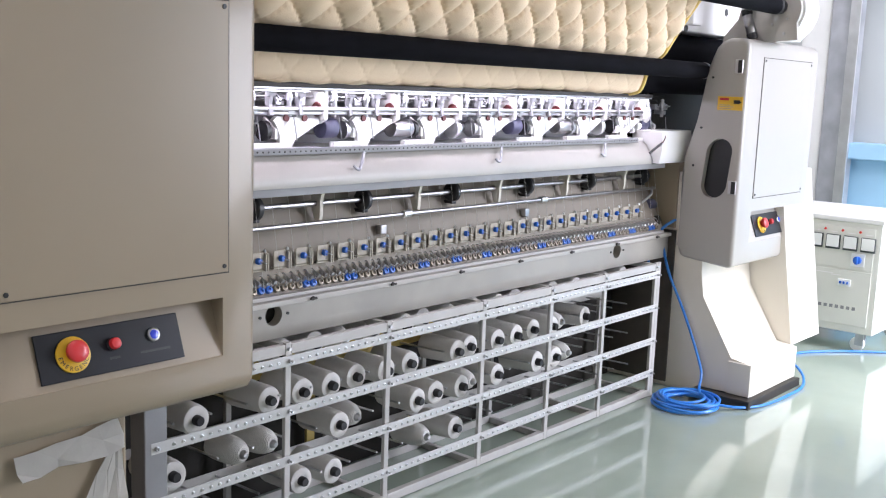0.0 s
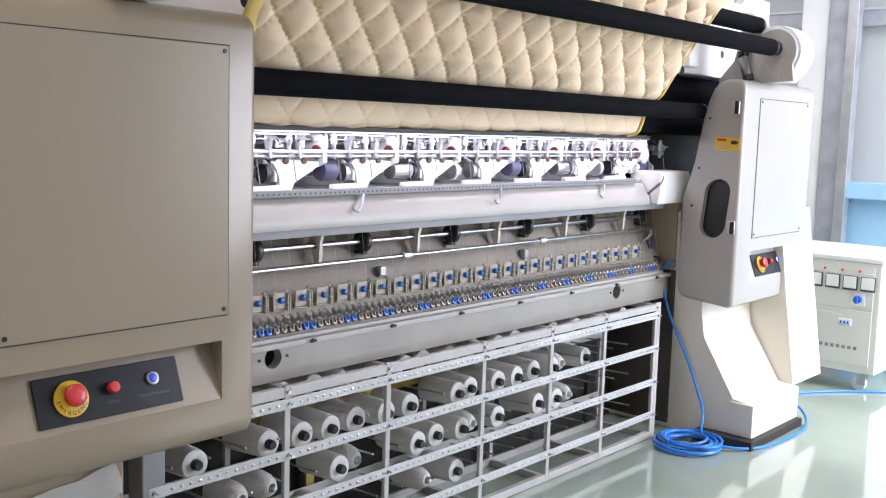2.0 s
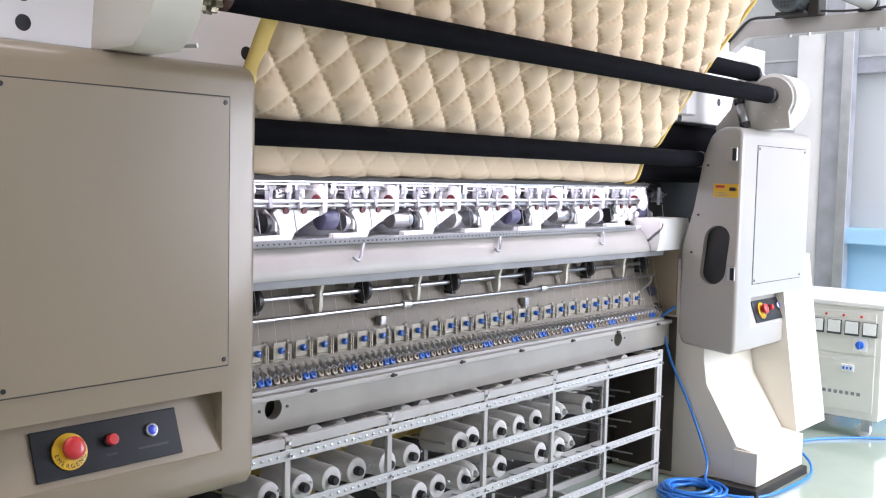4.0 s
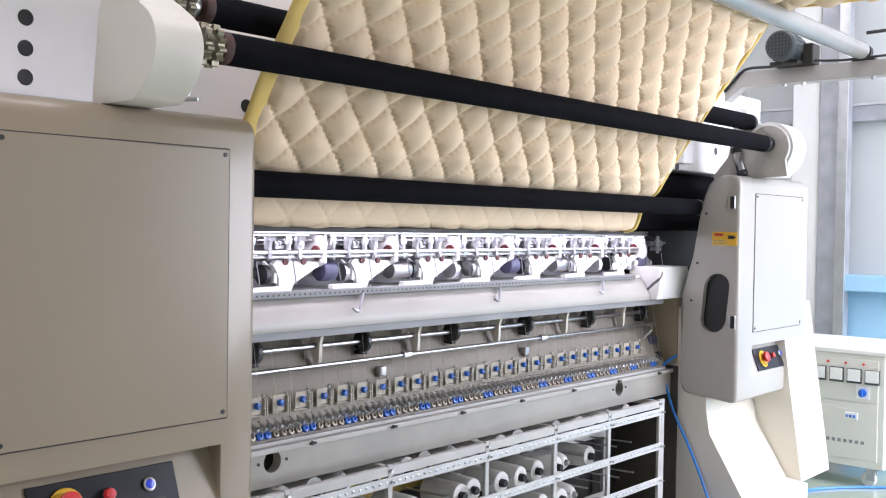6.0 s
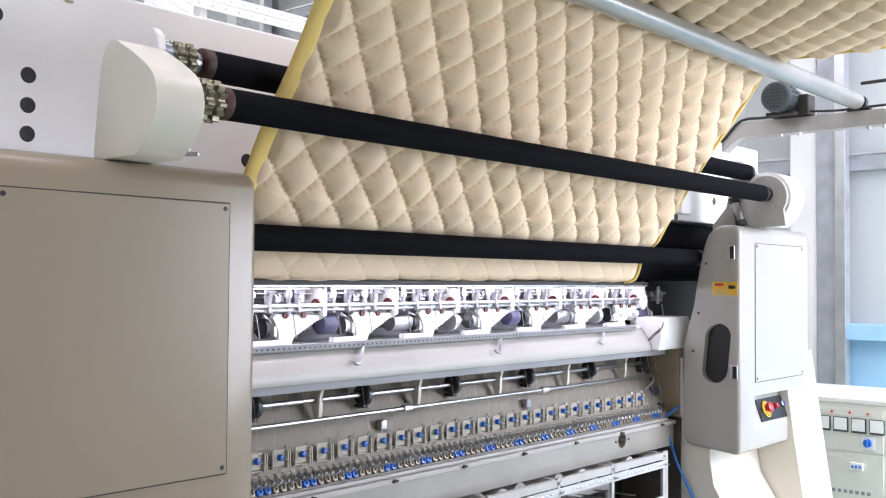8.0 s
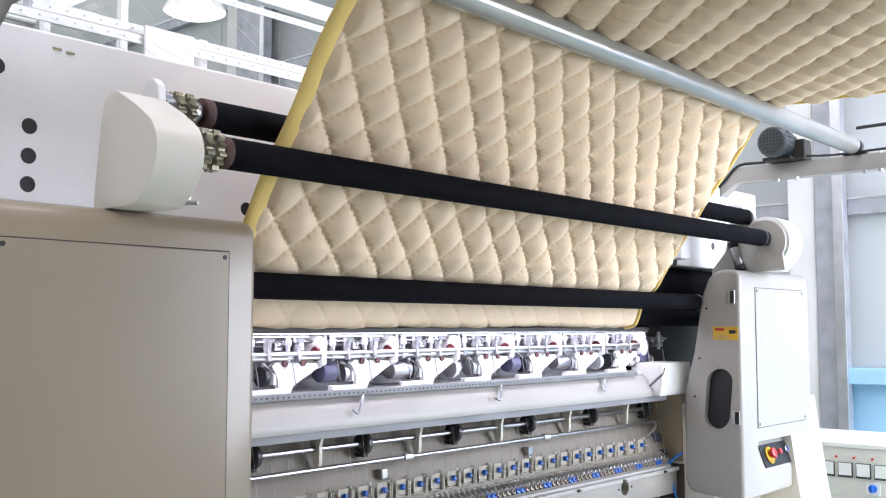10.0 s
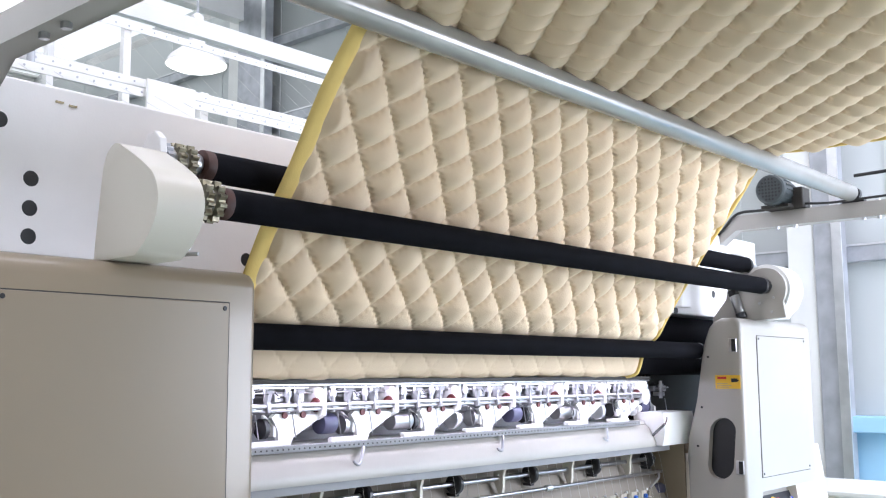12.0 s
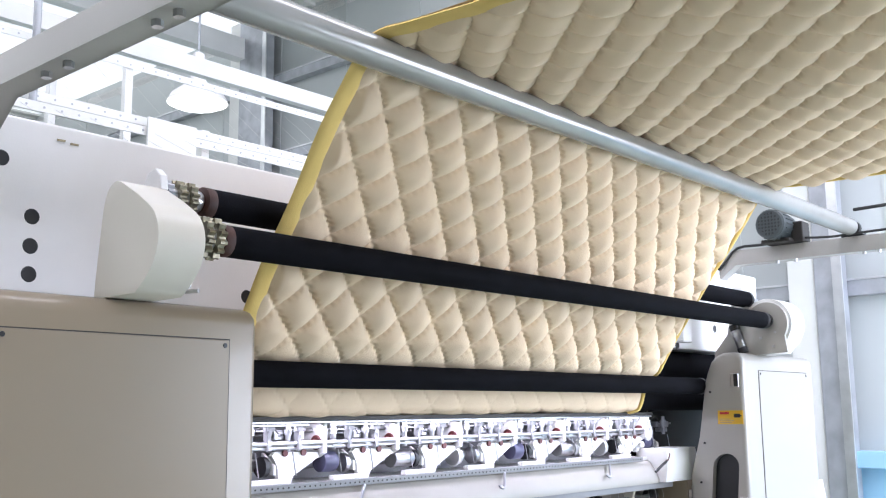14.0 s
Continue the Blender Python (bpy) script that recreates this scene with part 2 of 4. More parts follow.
def wall_end():
    w = tagged(part("wall_east", box(B(), WX, WX + 0.15, -1.4, 13, 0, 5.3), WALLP), "pale grey sandwich panel end wall of the hall", "wall", kind="structure")
    # vertical panel joints
    y = -1.0
    rib = None
    while y < 12.8:
        rib = part("panel_joint", box(B(), WX - 0.006, WX, y, y + 0.03, 0.95, 5.2), WALLP, w)
        y += 0.95
    # dado with its ledge
    part("dado", box(B(), WX - 0.05, WX - 0.002, -1.4, 13, 0, 0.86, 0.004), DADO, w, "pale blue painted dado")
    part("ledge", box(B(), WX - 0.16, WX - 0.002, -1.4, 13, 0.86, 0.955, 0.006), DADO, w, "pale blue ledge")
    part("dado_pier", box(B(), WX - 0.16, WX - 0.052, 2.2, 2.5, 0, 0.86, 0.006), DADO, w, "pale blue pier")
    # horizontal purlins
    for z in (1.92, 3.70, 4.50):
        part("purlin", box(B(), WX - 0.09, WX - 0.008, -1.4, 13, z - 0.05, z + 0.05, 0.003), GALV, w, "galvanised purlin")
    for z in (1.92, 3.70, 4.50):
        part("purlin_lip", box(B(), WX - 0.1, WX - 0.088, -1.4, 13, z + 0.043, z + 0.055), ALU, w)
    return w


wall_end()


def column(y0, y1):
    c = tagged(part("column", box(B(), WX - 0.20, WX - 0.101, y0, y1, 0, 5.2, 0.004), GALV), "galvanised steel wall column", "column", "wall columns", "structure")
    part("flange", box(B(), WX - 0.215, WX - 0.202, y0 - 0.01, y0 + 0.05, 0, 5.2, 0.003), ALU, c)
    part("casing", box(B(), WX - 0.19, WX - 0.101, y1 + 0.003, y1 + 0.17, 0, 5.2, 0.006), WHITE, c, "white boxed casing")
    return c


column(2.10, 2.26)
column(7.55, 7.98)

for nm, bx in (("wall_north", (-6, WX + 0.15, 13, 13.15)), ("wall_west", (-6.15, -6, -1.4, 13.15))):
    tagged(part(nm, box(B(), *bx, 0, 5.3), WALLP), "pale grey panel wall of the hall", "wall", kind="structure")
# front wall with the window opening at its east end
ws = tagged(part("wall_south", box(B(), -6.15, 3.62, -1.55, -1.4, 0, 5.3), WALLP), "pale grey panel wall with a tall window", "wall", kind="structure")
for bx in ((6.2, 6.35, 0, 5.3), (3.62, 6.2, 0, 0.4), (3.62, 6.2, 3.5, 5.3)):
    part("wall_piece", box(B(), bx[0], bx[1], -1.55, -1.4, bx[2], bx[3]), WALLP, ws)


def roof():
    r = tagged(part("ceiling", box(B(), -6.15, WX + 0.15, -1.55, 0.05, 5.2, 5.28), ROOFP), "white ribbed sheet roof with skylight strips", "roof", kind="structure")
    bm = B()
    for y0, y1 in ((1.15, 4.45), (5.55, 7.95), (12.6, 13.15)):
        box(bm, -6.15, WX + 0.15, y0, y1, 5.2, 5.28)
        y = y0 + 0.1
        while y < y1 - 0.05:
            box(bm, -6.15, WX, y, y + 0.04, 5.17, 5.2)
            y += 0.2
    part("ceiling_sheets", bm, ROOFP, r)
    for y0, y1 in ((0.05, 1.15), (4.45, 5.55), (7.95, 12.6)):
        part("skylight", box(B(), -6.15, WX, y0, y1, 5.23, 5.25), SHEET, r, "glowing translucent skylight sheet")
    x = -5.0
    while x < WX:
        part("roof_purlin", box(B(), x, x + 0.05, -1.4, 13, 5.06, 5.16), WHITE, r, "white roof purlin")
        x += 1.4
    for y in (3.2, 7.9, 11.0):
        part("rafter", box(B(), -6, WX, y, y + 0.14, 4.78, 5.0, 0.004), WHITE, r, "white steel rafter")
    return r


roof()

# ---- the quilting machine: cabinets ----
CW = 0.692        # cabinet width
FY = 1.67         # cabinet front
XL, XR = 0.626, 3.642
OUTLINE = [(1.670, 0.575), (1.674, 0.556), (1.684, 0.543), (1.702, 0.535), (1.78, 0.533), (1.87, 0.536), (1.895, 0.545), (1.906, 0.565), (1.910, 0.60),
           (1.916, 0.90), (1.905, 0.95), (1.862, 1.10), (1.828, 1.30), (1.82, 1.345), (1.803, 1.385), (1.78, 1.408), (1.75, 1.420), (1.705, 1.420), (1.686, 1.414),
           (1.674, 1.401), (1.670, 1.385)]
RECESS = [(1.60, 0.757), (1.708, 0.748), (1.714, 0.742), (1.672, 0.628), (1.66, 0.622), (1.60, 0.622)]


def buttons(x0, cab):
    """The slanted button plate in the recess."""
    slope = math.atan2(0.042, 0.114)
    m = Matrix.Translation((x0 + 0.212, 1.6745, 0.640)) @ Matrix.Rotation(-slope, 4, 'X')
    # plate: x to the right, z up along the slope, -y out of it
    bm = B(); box(bm, 0, 0.302, -0.004, 0.001, 0, 0.092, 0.0015)
    plate = part("button_plate", bm, PLATE, cab, "dark plate with push buttons")
    plate.matrix_basis = m

    def on(name, bm, material, label=""):
        return part(name, bm, material, plate, label, True)
    bm = B(); cyl(bm, (0.068, -0.004, 0.046), (0.068, -0.009, 0.046), 0.034, 40, bev=0.0012)
    on("legend_disc", bm, YELLOW, "yellow emergency legend ring")
    bm = B(); lathe(bm, [(0.013, 0.0), (0.013, 0.006), (0.0195, 0.008), (0.0212, 0.012), (0.0205, 0.019), (0.017, 0.022), (0.008, 0.023)], (0.069, -0.009, 0.050), (0, -1, 0), 32)
    on("stop_button", bm, RED, "red mushroom stop button")
    for i, ch in enumerate("EMERGENCY"):
        a = radians(-172 + i * 20.5)
        r = 0.0272
        mm = Matrix.Translation((0.068 + r * math.cos(a), -0.0094, 0.046 + r * math.sin(a))) @ Matrix.Rotation(-(a + math.pi / 2), 4, 'Y') @ Matrix.Rotation(radians(90), 4, 'X')
        writing("letter", ch, 0.0115, mm, INK, plate)
    bm = B(); lathe(bm, [(0.0125, 0), (0.0125, 0.006), (0.0105, 0.008), (0.0105, 0.0075)], (0.151, -0.004, 0.052), (0, -1, 0), 28)
    on("bezel", bm, BLACKP)
    bm = B(); lathe(bm, [(0.0112, 0), (0.0112, 0.013), (0.0095, 0.0155), (0.004, 0.016)], (0.151, -0.006, 0.052), (0, -1, 0), 28)
    on("red_button", bm, RED, "red push button")
    bm = B(); lathe(bm, [(0.0135, 0), (0.0135, 0.005), (0.011, 0.0065), (0.0095, 0.0065), (0.0095, 0.002)], (0.240, -0.004, 0.056), (0, -1, 0), 28)
    on("chrome_ring", bm, CHROME, "chrome button ring")
    bm = B(); lathe(bm, [(0.0094, 0), (0.0094, 0.0062), (0.007, 0.0072), (0.002, 0.0074)], (0.240, -0.004, 0.056), (0, -1, 0), 28)
    on("blue_button", bm, BLUEBTN, "blue push button")
    for xa, wd in ((0.151, 0.022), (0.240, 0.066)):
        bm = B(); box(bm, xa - wd / 2, xa + wd / 2, -0.0046, -0.004, 0.0235, 0.028)
        on("faint_mark", bm, BLACKP)


def cabinet(x0, label, paint, outline):
    c = thing("control_cabinet", label, "machine cabinet", "control cabinets", at=(0, 0, 0))
    bm = B(); prism(bm, outline, x0, x0 + CW, 0.016, 4)
    body = part("body", bm, paint, c, smooth=True)
    bm = B(); prism(bm, RECESS, x0 + 0.136, x0 + 0.606)
    carve(body, bm)
    part("panel_gap", box(B(), x0 + 0.1365, x0 + 0.6205, FY - 0.0012, FY + 0.004, 0.8025, 1.3535), SEAM, c)
    bm = B(); box(bm, x0 + 0.139, x0 + 0.618, FY - 0.0035, FY + 0.002, 0.805, 1.351, 0.0015)
    panel = part("access_panel", bm, paint, c, "screwed access panel")
    for x in (x0 + 0.150, x0 + 0.607):
        for z in (0.818, 1.340):
            bm = B(); cyl(bm, (x, FY - 0.0055, z), (x, FY - 0.003, z), 0.0048, 14, bev=0.0008)
            part("screw", bm, BLACKP, panel, "black panel screw")
    buttons(x0, c)
    return c, body


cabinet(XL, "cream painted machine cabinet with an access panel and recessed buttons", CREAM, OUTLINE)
# right cabinet: window light is put into its paint colour
right_cab, right_body = cabinet(XR, "cream machine cabinet, paint lightened for window light, with warning sticker and dark oval window", CREAM_LIT, [(1.670, 0.556), (1.673, 0.545), (1.682, 0.537), (1.695, 0.533), (1.88, 0.552), (1.898, 0.560), (1.906, 0.575)] + OUTLINE[8:])


def inner_details():
    x = XR
    # oval window: dark pane in a slot
    bm = B()
    pts = []
    for i in range(25):
        a = math.pi * i / 24
        pts.append((1.766 + 0.053 * math.cos(a), 0.983 + 0.053 * math.sin(a)))
    for i in range(25):
        a = math.pi + math.pi * i / 24
        pts.append((1.766 + 0.053 * math.cos(a), 0.856 + 0.053 * math.sin(a)))
    lean = [(y + (0.92 - z) * 0.10, z) for y, z in pts]
    bm2 = B(); prism(bm2, lean, x - 0.02, x + 0.035)
    carve(right_body, bm2)
    bm3 = B(); prism(bm3, [(1.766 + (y - 1.766) * 0.995, z) for y, z in lean], x + 0.028, x + 0.034)
    part("oval_window", bm3, BLACKP, right_cab, "dark oval inspection window", True)
    for y, z in ((1.704, 1.313), (1.694, 0.851)):
        bm = B(); box(bm, x - 0.006, x, y - 0.016, y + 0.016, z - 0.026, z + 0.026, 0.002)
        lk = part("latch", bm, STEEL, right_cab, "metal door latch")
        part("latch_slot", box(B(), x - 0.010, x - 0.0062, y - 0.015, y + 0.002, z - 0.024, z + 0.024, 0.001), BLACKP, lk)
    bm = B(); box(bm, x - 0.0025, x - 0.0002, 1.679, 1.781, 1.147, 1.199)
    st = part("warning_sticker", bm, YELLOW, right_cab, "yellow warning sticker")
    part("sticker_bar", box(B(), x - 0.0035, x - 0.0026, 1.735, 1.772, 1.184, 1.193), RED, st)
    part("sticker_mark", box(B(), x - 0.0035, x - 0.0026, 1.690, 1.715, 1.172, 1.186), INK, st)
    part("sticker_mark", box(B(), x - 0.0035, x - 0.0026, 1.684, 1.700, 1.176, 1.181), INK, st)
    for k, wd in enumerate((0.05, 0.06, 0.045)):
        part("sticker_line", box(B(), x - 0.0033, x - 0.0026, 1.775 - wd, 1.775, 1.152 + k * 0.0065, 1.1545 + k * 0.0065), BRASS, st)
    for y, z in ((1.808, 1.270), (1.842, 1.075), (1.865, 0.925)):
        bm = B(); cyl(bm, (x - 0.004, y, z), (x + 0.001, y, z), 0.0045, 12)
        part("screw", bm, BLACKP, right_cab)


inner_details()

# ---- legs ----


def right_leg():
    g = thing("machine_leg", "cream machine leg, paint lightened for daylight, on a dark base plate", "machine leg", "machine legs")
    # leg body and housing in PALE: the daylight on them is in the paint
    bm = B()
    prism(bm, [(1.557, 0.036), (1.557, 0.166), (1.65, 0.172), (1.79, 0.40), (1.803, 0.50), (1.803, 0.75), (1.93, 0.86), (2.55, 0.86), (2.55, 0.0), (1.79, 0.0), (1.79, 0.036)], 3.66, 4.10, 0.004, 2)
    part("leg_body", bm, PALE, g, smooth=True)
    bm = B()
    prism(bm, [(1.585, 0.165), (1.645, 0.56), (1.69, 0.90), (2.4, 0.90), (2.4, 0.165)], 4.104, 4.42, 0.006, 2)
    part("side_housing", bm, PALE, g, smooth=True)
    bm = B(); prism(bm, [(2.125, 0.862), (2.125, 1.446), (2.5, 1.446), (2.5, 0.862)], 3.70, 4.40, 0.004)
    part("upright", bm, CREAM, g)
    # dark plate added before the upright, in place of unmodelled dark machinery
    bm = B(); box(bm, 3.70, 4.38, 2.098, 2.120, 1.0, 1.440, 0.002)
    part("rear_cover", bm, DARK, g, "dark plate added to hide the bright upright")
    # second dark plate, added so the upright's inner side stays dark
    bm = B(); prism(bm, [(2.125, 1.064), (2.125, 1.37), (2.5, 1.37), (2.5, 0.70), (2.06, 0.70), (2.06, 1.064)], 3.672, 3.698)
    part("dark_plate", bm, DARK, g, "dark plate added over the upright's inner side")
    bm = B(); box(bm, 3.60, 4.10, 1.534, 1.785, 0.0, 0.034, 0.003)
    part("base_plate", bm, DARK, g, "dark base plate")
    bm = B(); box(bm, 3.648, 3.6585, 1.558, 1.655, 0.036, 0.166, 0.002)
    part("foot_cover", bm, PALE, g)
    # sheet darker than the leg, added for the shade on its inner face
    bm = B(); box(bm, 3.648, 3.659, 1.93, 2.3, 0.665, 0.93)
    part("end_plate", bm, CREAM, g, "cream sheet added for shade on the leg's upper inner side")
    # brown sheet laid over the leg's inner face, standing in for shade
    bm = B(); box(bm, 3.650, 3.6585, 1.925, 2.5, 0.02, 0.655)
    part("shade_sheet", bm, BROWN, g, "dark brown sheet added for shade on the leg's inner side")


def left_leg():
    g = thing("machine_leg", "cream machine leg below the control cabinet", "machine leg", "machine legs")
    bm = B(); box(bm, 0.35, 1.035, 1.72, 2.5, 0.03, 0.534, 0.006)
    part("leg_body", bm, CREAM, g)
    bm = B(); box(bm, 0.37, 1.02, 1.95, 2.5, 0.5, 1.429, 0.006)
    part("upright", bm, CREAM, g)
    bm = B(); box(bm, 0.33, 1.05, 1.70, 2.5, 0.0, 0.03, 0.003)
    part("base_plate", bm, DARK, g, "dark base plate")


right_leg()
left_leg()


def paper_sheet():
    """Creased protective paper taped to the leg."""
    g = thing("paper_sheet", "crumpled white protective paper on the machine leg", "paper")
    rnd = random.Random(11)

    def crease(name, corners, nu, nv, lift):
        bm = B()
        (ax, az), (bx, bz), (cx, cz), (dx, dz) = corners      # top left, top right, bottom right, bottom left
        grid = []
        for j in range(nv + 1):
            row = []
            for i in range(nu + 1):
                u, v = i / nu, j / nv
                x = (ax * (1 - u) + bx * u) * (1 - v) + (dx * (1 - u) + cx * u) * v
                z = (az * (1 - u) + bz * u) * (1 - v) + (dz * (1 - u) + cz * u) * v
                row.append(bm.verts.new((x + rnd.uniform(-0.008, 0.008), 1.712 - rnd.uniform(0.002, lift * (0.4 + v)), z + rnd.uniform(-0.006, 0.006))))
            grid.append(row)
        for j in range(nv):
            for i in range(nu):
                q = (grid[j][i], grid[j][i + 1], grid[j + 1][i + 1], grid[j + 1][i])
                if (i + j) % 2:
                    bm.faces.new(q[:3]); bm.faces.new((q[0], q[2], q[3]))
                else:
                    bm.faces.new((q[0], q[1], q[3])); bm.faces.new(q[1:])
        bmesh.ops.solidify(bm, geom=bm.faces[:], thickness=0.0008)
        part(name, bm, PAPER, g)

    crease("top_strip", ((0.80, 0.50), (1.015, 0.53), (1.02, 0.475), (0.80, 0.455)), 5, 2, 0.012)
    crease("sheet", ((0.985, 0.485), (1.018, 0.485), (1.045, 0.03), (0.76, 0.03)), 6, 8, 0.03)
    crease("lower_flap", ((0.83, 0.36), (0.90, 0.385), (0.90, 0.05), (0.80, 0.05)), 3, 5, 0.026)


paper_sheet()

# ---- cross beams and panels ----
bm = B(); box(bm, 0.50, 4.45, 1.95, 2.30, 1.447, 1.81, 0.006)
xb = thing("upper_crossbeam", "grey-white painted upper cross beam with bolt holes", "machine beam")
part("beam", bm, BEAMW, xb)
# black discs stand in for the dark of uncut bolt holes
for x, z in ((0.955, 1.606), (0.955, 1.545), (0.955, 1.487), (1.503, 1.485), (1.503, 1.435), (0.885, 1.717), (3.45, 1.485), (3.45, 1.435), (3.66, 1.46), (4.0, 1.545)):
    bm = B(); lathe(bm, [(0.0165, 0), (0.0165, 0.002), (0.015, 0.003), (0.004, 0.0025)], (x, 1.952, z), (0, -1, 0), 20)
    part("hole_disc", bm, BLACKP, xb, "black disc standing in for a dark bolt hole")
for x, z in ((1.0, 1.775), (1.03, 1.772), (1.16, 1.70)):
    part("scuff", box(B(), x, x + 0.018, 1.9475, 1.952, z, z + 0.004), BRASS, xb)

lb = thing("lower_beam", "painted lower machine beam with round holes and light lip", "machine beam")
bm = B(); box(bm, 1.0, 3.66, 1.955, 1.985, 0.543, 0.629, 0.002)
beam = part("beam", bm, BEAMG, lb)
for x in (1.60, 3.255):
    bm = B(); cyl(bm, (x, 1.93, 0.606), (x, 2.02, 0.606), 0.0275, 32)
    carve(beam, bm)
    for dx in (-0.045, 0.045):
        bm = B(); cyl(bm, (x + dx, 1.952, 0.606), (x + dx, 1.957, 0.606), 0.004, 10)
        part("screw", bm, BLACKP, lb)
# dark sheet added behind the round holes for the shade inside the beam
part("hole_backing", box(B(), 1.0, 3.66, 2.0, 2.01, 0.545, 0.64), DARK, lb)
part("lip", box(B(), 1.0, 3.66, 1.943, 2.0, 0.630, 0.644, 0.002), LBEAM, lb, "light painted lip")
k = 0
for i in range(7):
    x = 1.72 + i * 0.302
    bm = B(); cyl(bm, (x, 1.940, 0.637), (x, 1.946, 0.637), 0.006, 12); cyl(bm, (x - 0.010, 1.938, 0.637), (x + 0.010, 1.938, 0.637), 0.0035, 10)
    part("clip", bm, DARK, lb)

# apron with the concave face below the needle bed
ap = thing("needle_apron", "white curved metal apron lit by the needle lamp", "machine panel")
prof = [(1.994, 1.011), (1.982, 1.000), (1.968, 0.98), (1.957, 0.958), (1.951, 0.943), (1.954, 0.930), (2.0, 0.928), (2.06, 0.96), (2.06, 1.011)]
bm = B(); prism(bm, prof, 1.0, 3.47)
part("apron_sheet", bm, LBEAM, ap, smooth=True)
prof = [(1.925, 0.932), (1.915, 0.98), (1.915, 1.035), (1.92, 1.058), (2.05, 1.058), (2.05, 0.932)]
bm = B(); prism(bm, prof, 3.472, 3.71, 0.003)
part("end_plate", bm, WHITE, ap, smooth=True)
part("rail", box(B(), 1.0, 3.40, 1.978, 1.999, 1.012, 1.029, 0.0015), GREYP, ap, "grey perforated rail")
bm = B()
for i in range(120):
    x = 1.30 + i * 0.0175
    cyl(bm, (x, 1.9765, 1.0205), (x, 1.9785, 1.0205), 0.0022, 8)
tagged(part("rail_holes", bm, DARK, ap), kind="stuff")
for x in (1.93, 2.545, 3.16):
    bm = B()
    tube(bm, smooth_line([(x, 1.977, 1.012), (x - 0.016, 1.965, 1.000), (x - 0.040, 1.948, 0.976), (x - 0.050, 1.944, 0.970), (x - 0.060, 1.945, 0.973), (x - 0.063, 1.950, 0.980)], 0.006), 0.0042, 8)
    part("hook", bm, GALV, ap, "bent metal hook", True)
part("strip", box(B(), 1.0, 3.60, 1.966, 1.970, 0.908, 0.929, 0.001), GREYP, ap, "perforated strip")
bm = B(); tube(bm, smooth_line([(3.40, 1.926, 0.975), (3.43, 1.918, 0.995), (3.47, 1.918, 1.01)], 0.01), 0.005, 8)
part("lever", bm, BLACKP, ap)
bm = B(); tube(bm, smooth_line([(3.475, 1.919, 1.012), (3.49, 1.919, 1.03), (3.492, 1.92, 1.04)], 0.01), 0.006, 8)
part("lever_grip", bm, MAROON, ap)
part("slot", box(B(), 3.615, 3.62, 1.921, 1.926, 0.97, 1.03), BLACKP, ap)

# ---- tension board ----
tb = thing("tension_board", "sloping thread tension board with rows of tensioners", "machine panel")
P0, P1 = Vector((0, 1.972, 0.655)), Vector((0, 2.125, 0.915))
up = (P1 - P0).normalized()
nrm = Vector((0, -up.z, up.y))
bm = B()
prism(bm, [(P0.y, P0.z), (P1.y, P1.z), (P1.y + 0.02, P1.z - 0.01), (P0.y + 0.02, P0.z - 0.01)], 1.0, 3.64)
part("board", bm, BOARD, tb)
bm = B(); cyl(bm, (1.0, 2.055, 0.870), (3.63, 2.055, 0.870), 0.0078, 16)
part("shaft", bm, CHROME, tb, "chrome shaft", True)
bm = B(); cyl(bm, (1.0, 2.02, 0.8215), (3.62, 2.02, 0.8215), 0.0062, 14)
part("guide_rod", bm, CHROME, tb, "chrome guide rod", True)
for x in (2.135, 2.83):
    bm = B(); cyl(bm, (x, 2.02, 0.8215), (x + 0.035, 2.02, 0.8215), 0.011, 14, bev=0.002)
    part("collar", bm, ALU, tb)
disc = None
for i in range(6):
    x = 1.615 + i * 0.3925
    bm = B()
    lathe(bm, [(0.012, -0.016), (0.014, -0.012), (0.028, -0.011), (0.032, -0.006), (0.032, 0.006), (0.028, 0.011), (0.014, 0.012), (0.012, 0.016)], (x, 2.055, 0.870), (1, 0, 0), 28)
    box(bm, x - 0.010, x + 0.010, 2.045, 2.085, 0.832, 0.842, 0.002)
    part("black_roller", bm, BLACKP, tb, "black plastic roller", True)
for i in range(6):
    x = 1.433 + i * 0.3965
    bm = B()
    prism(bm, [(2.028, 0.900), (2.034, 0.914), (2.050, 0.919), (2.064, 0.912), (2.076, 0.886), (2.070, 0.858), (2.058, 0.825), (2.052, 0.812), (2.040, 0.812), (2.036, 0.840), (2.036, 0.880)], x - 0.006, x + 0.006, 0.0015, 1)
    part("fin_bracket", bm, PALE, tb, "cream fin bracket")
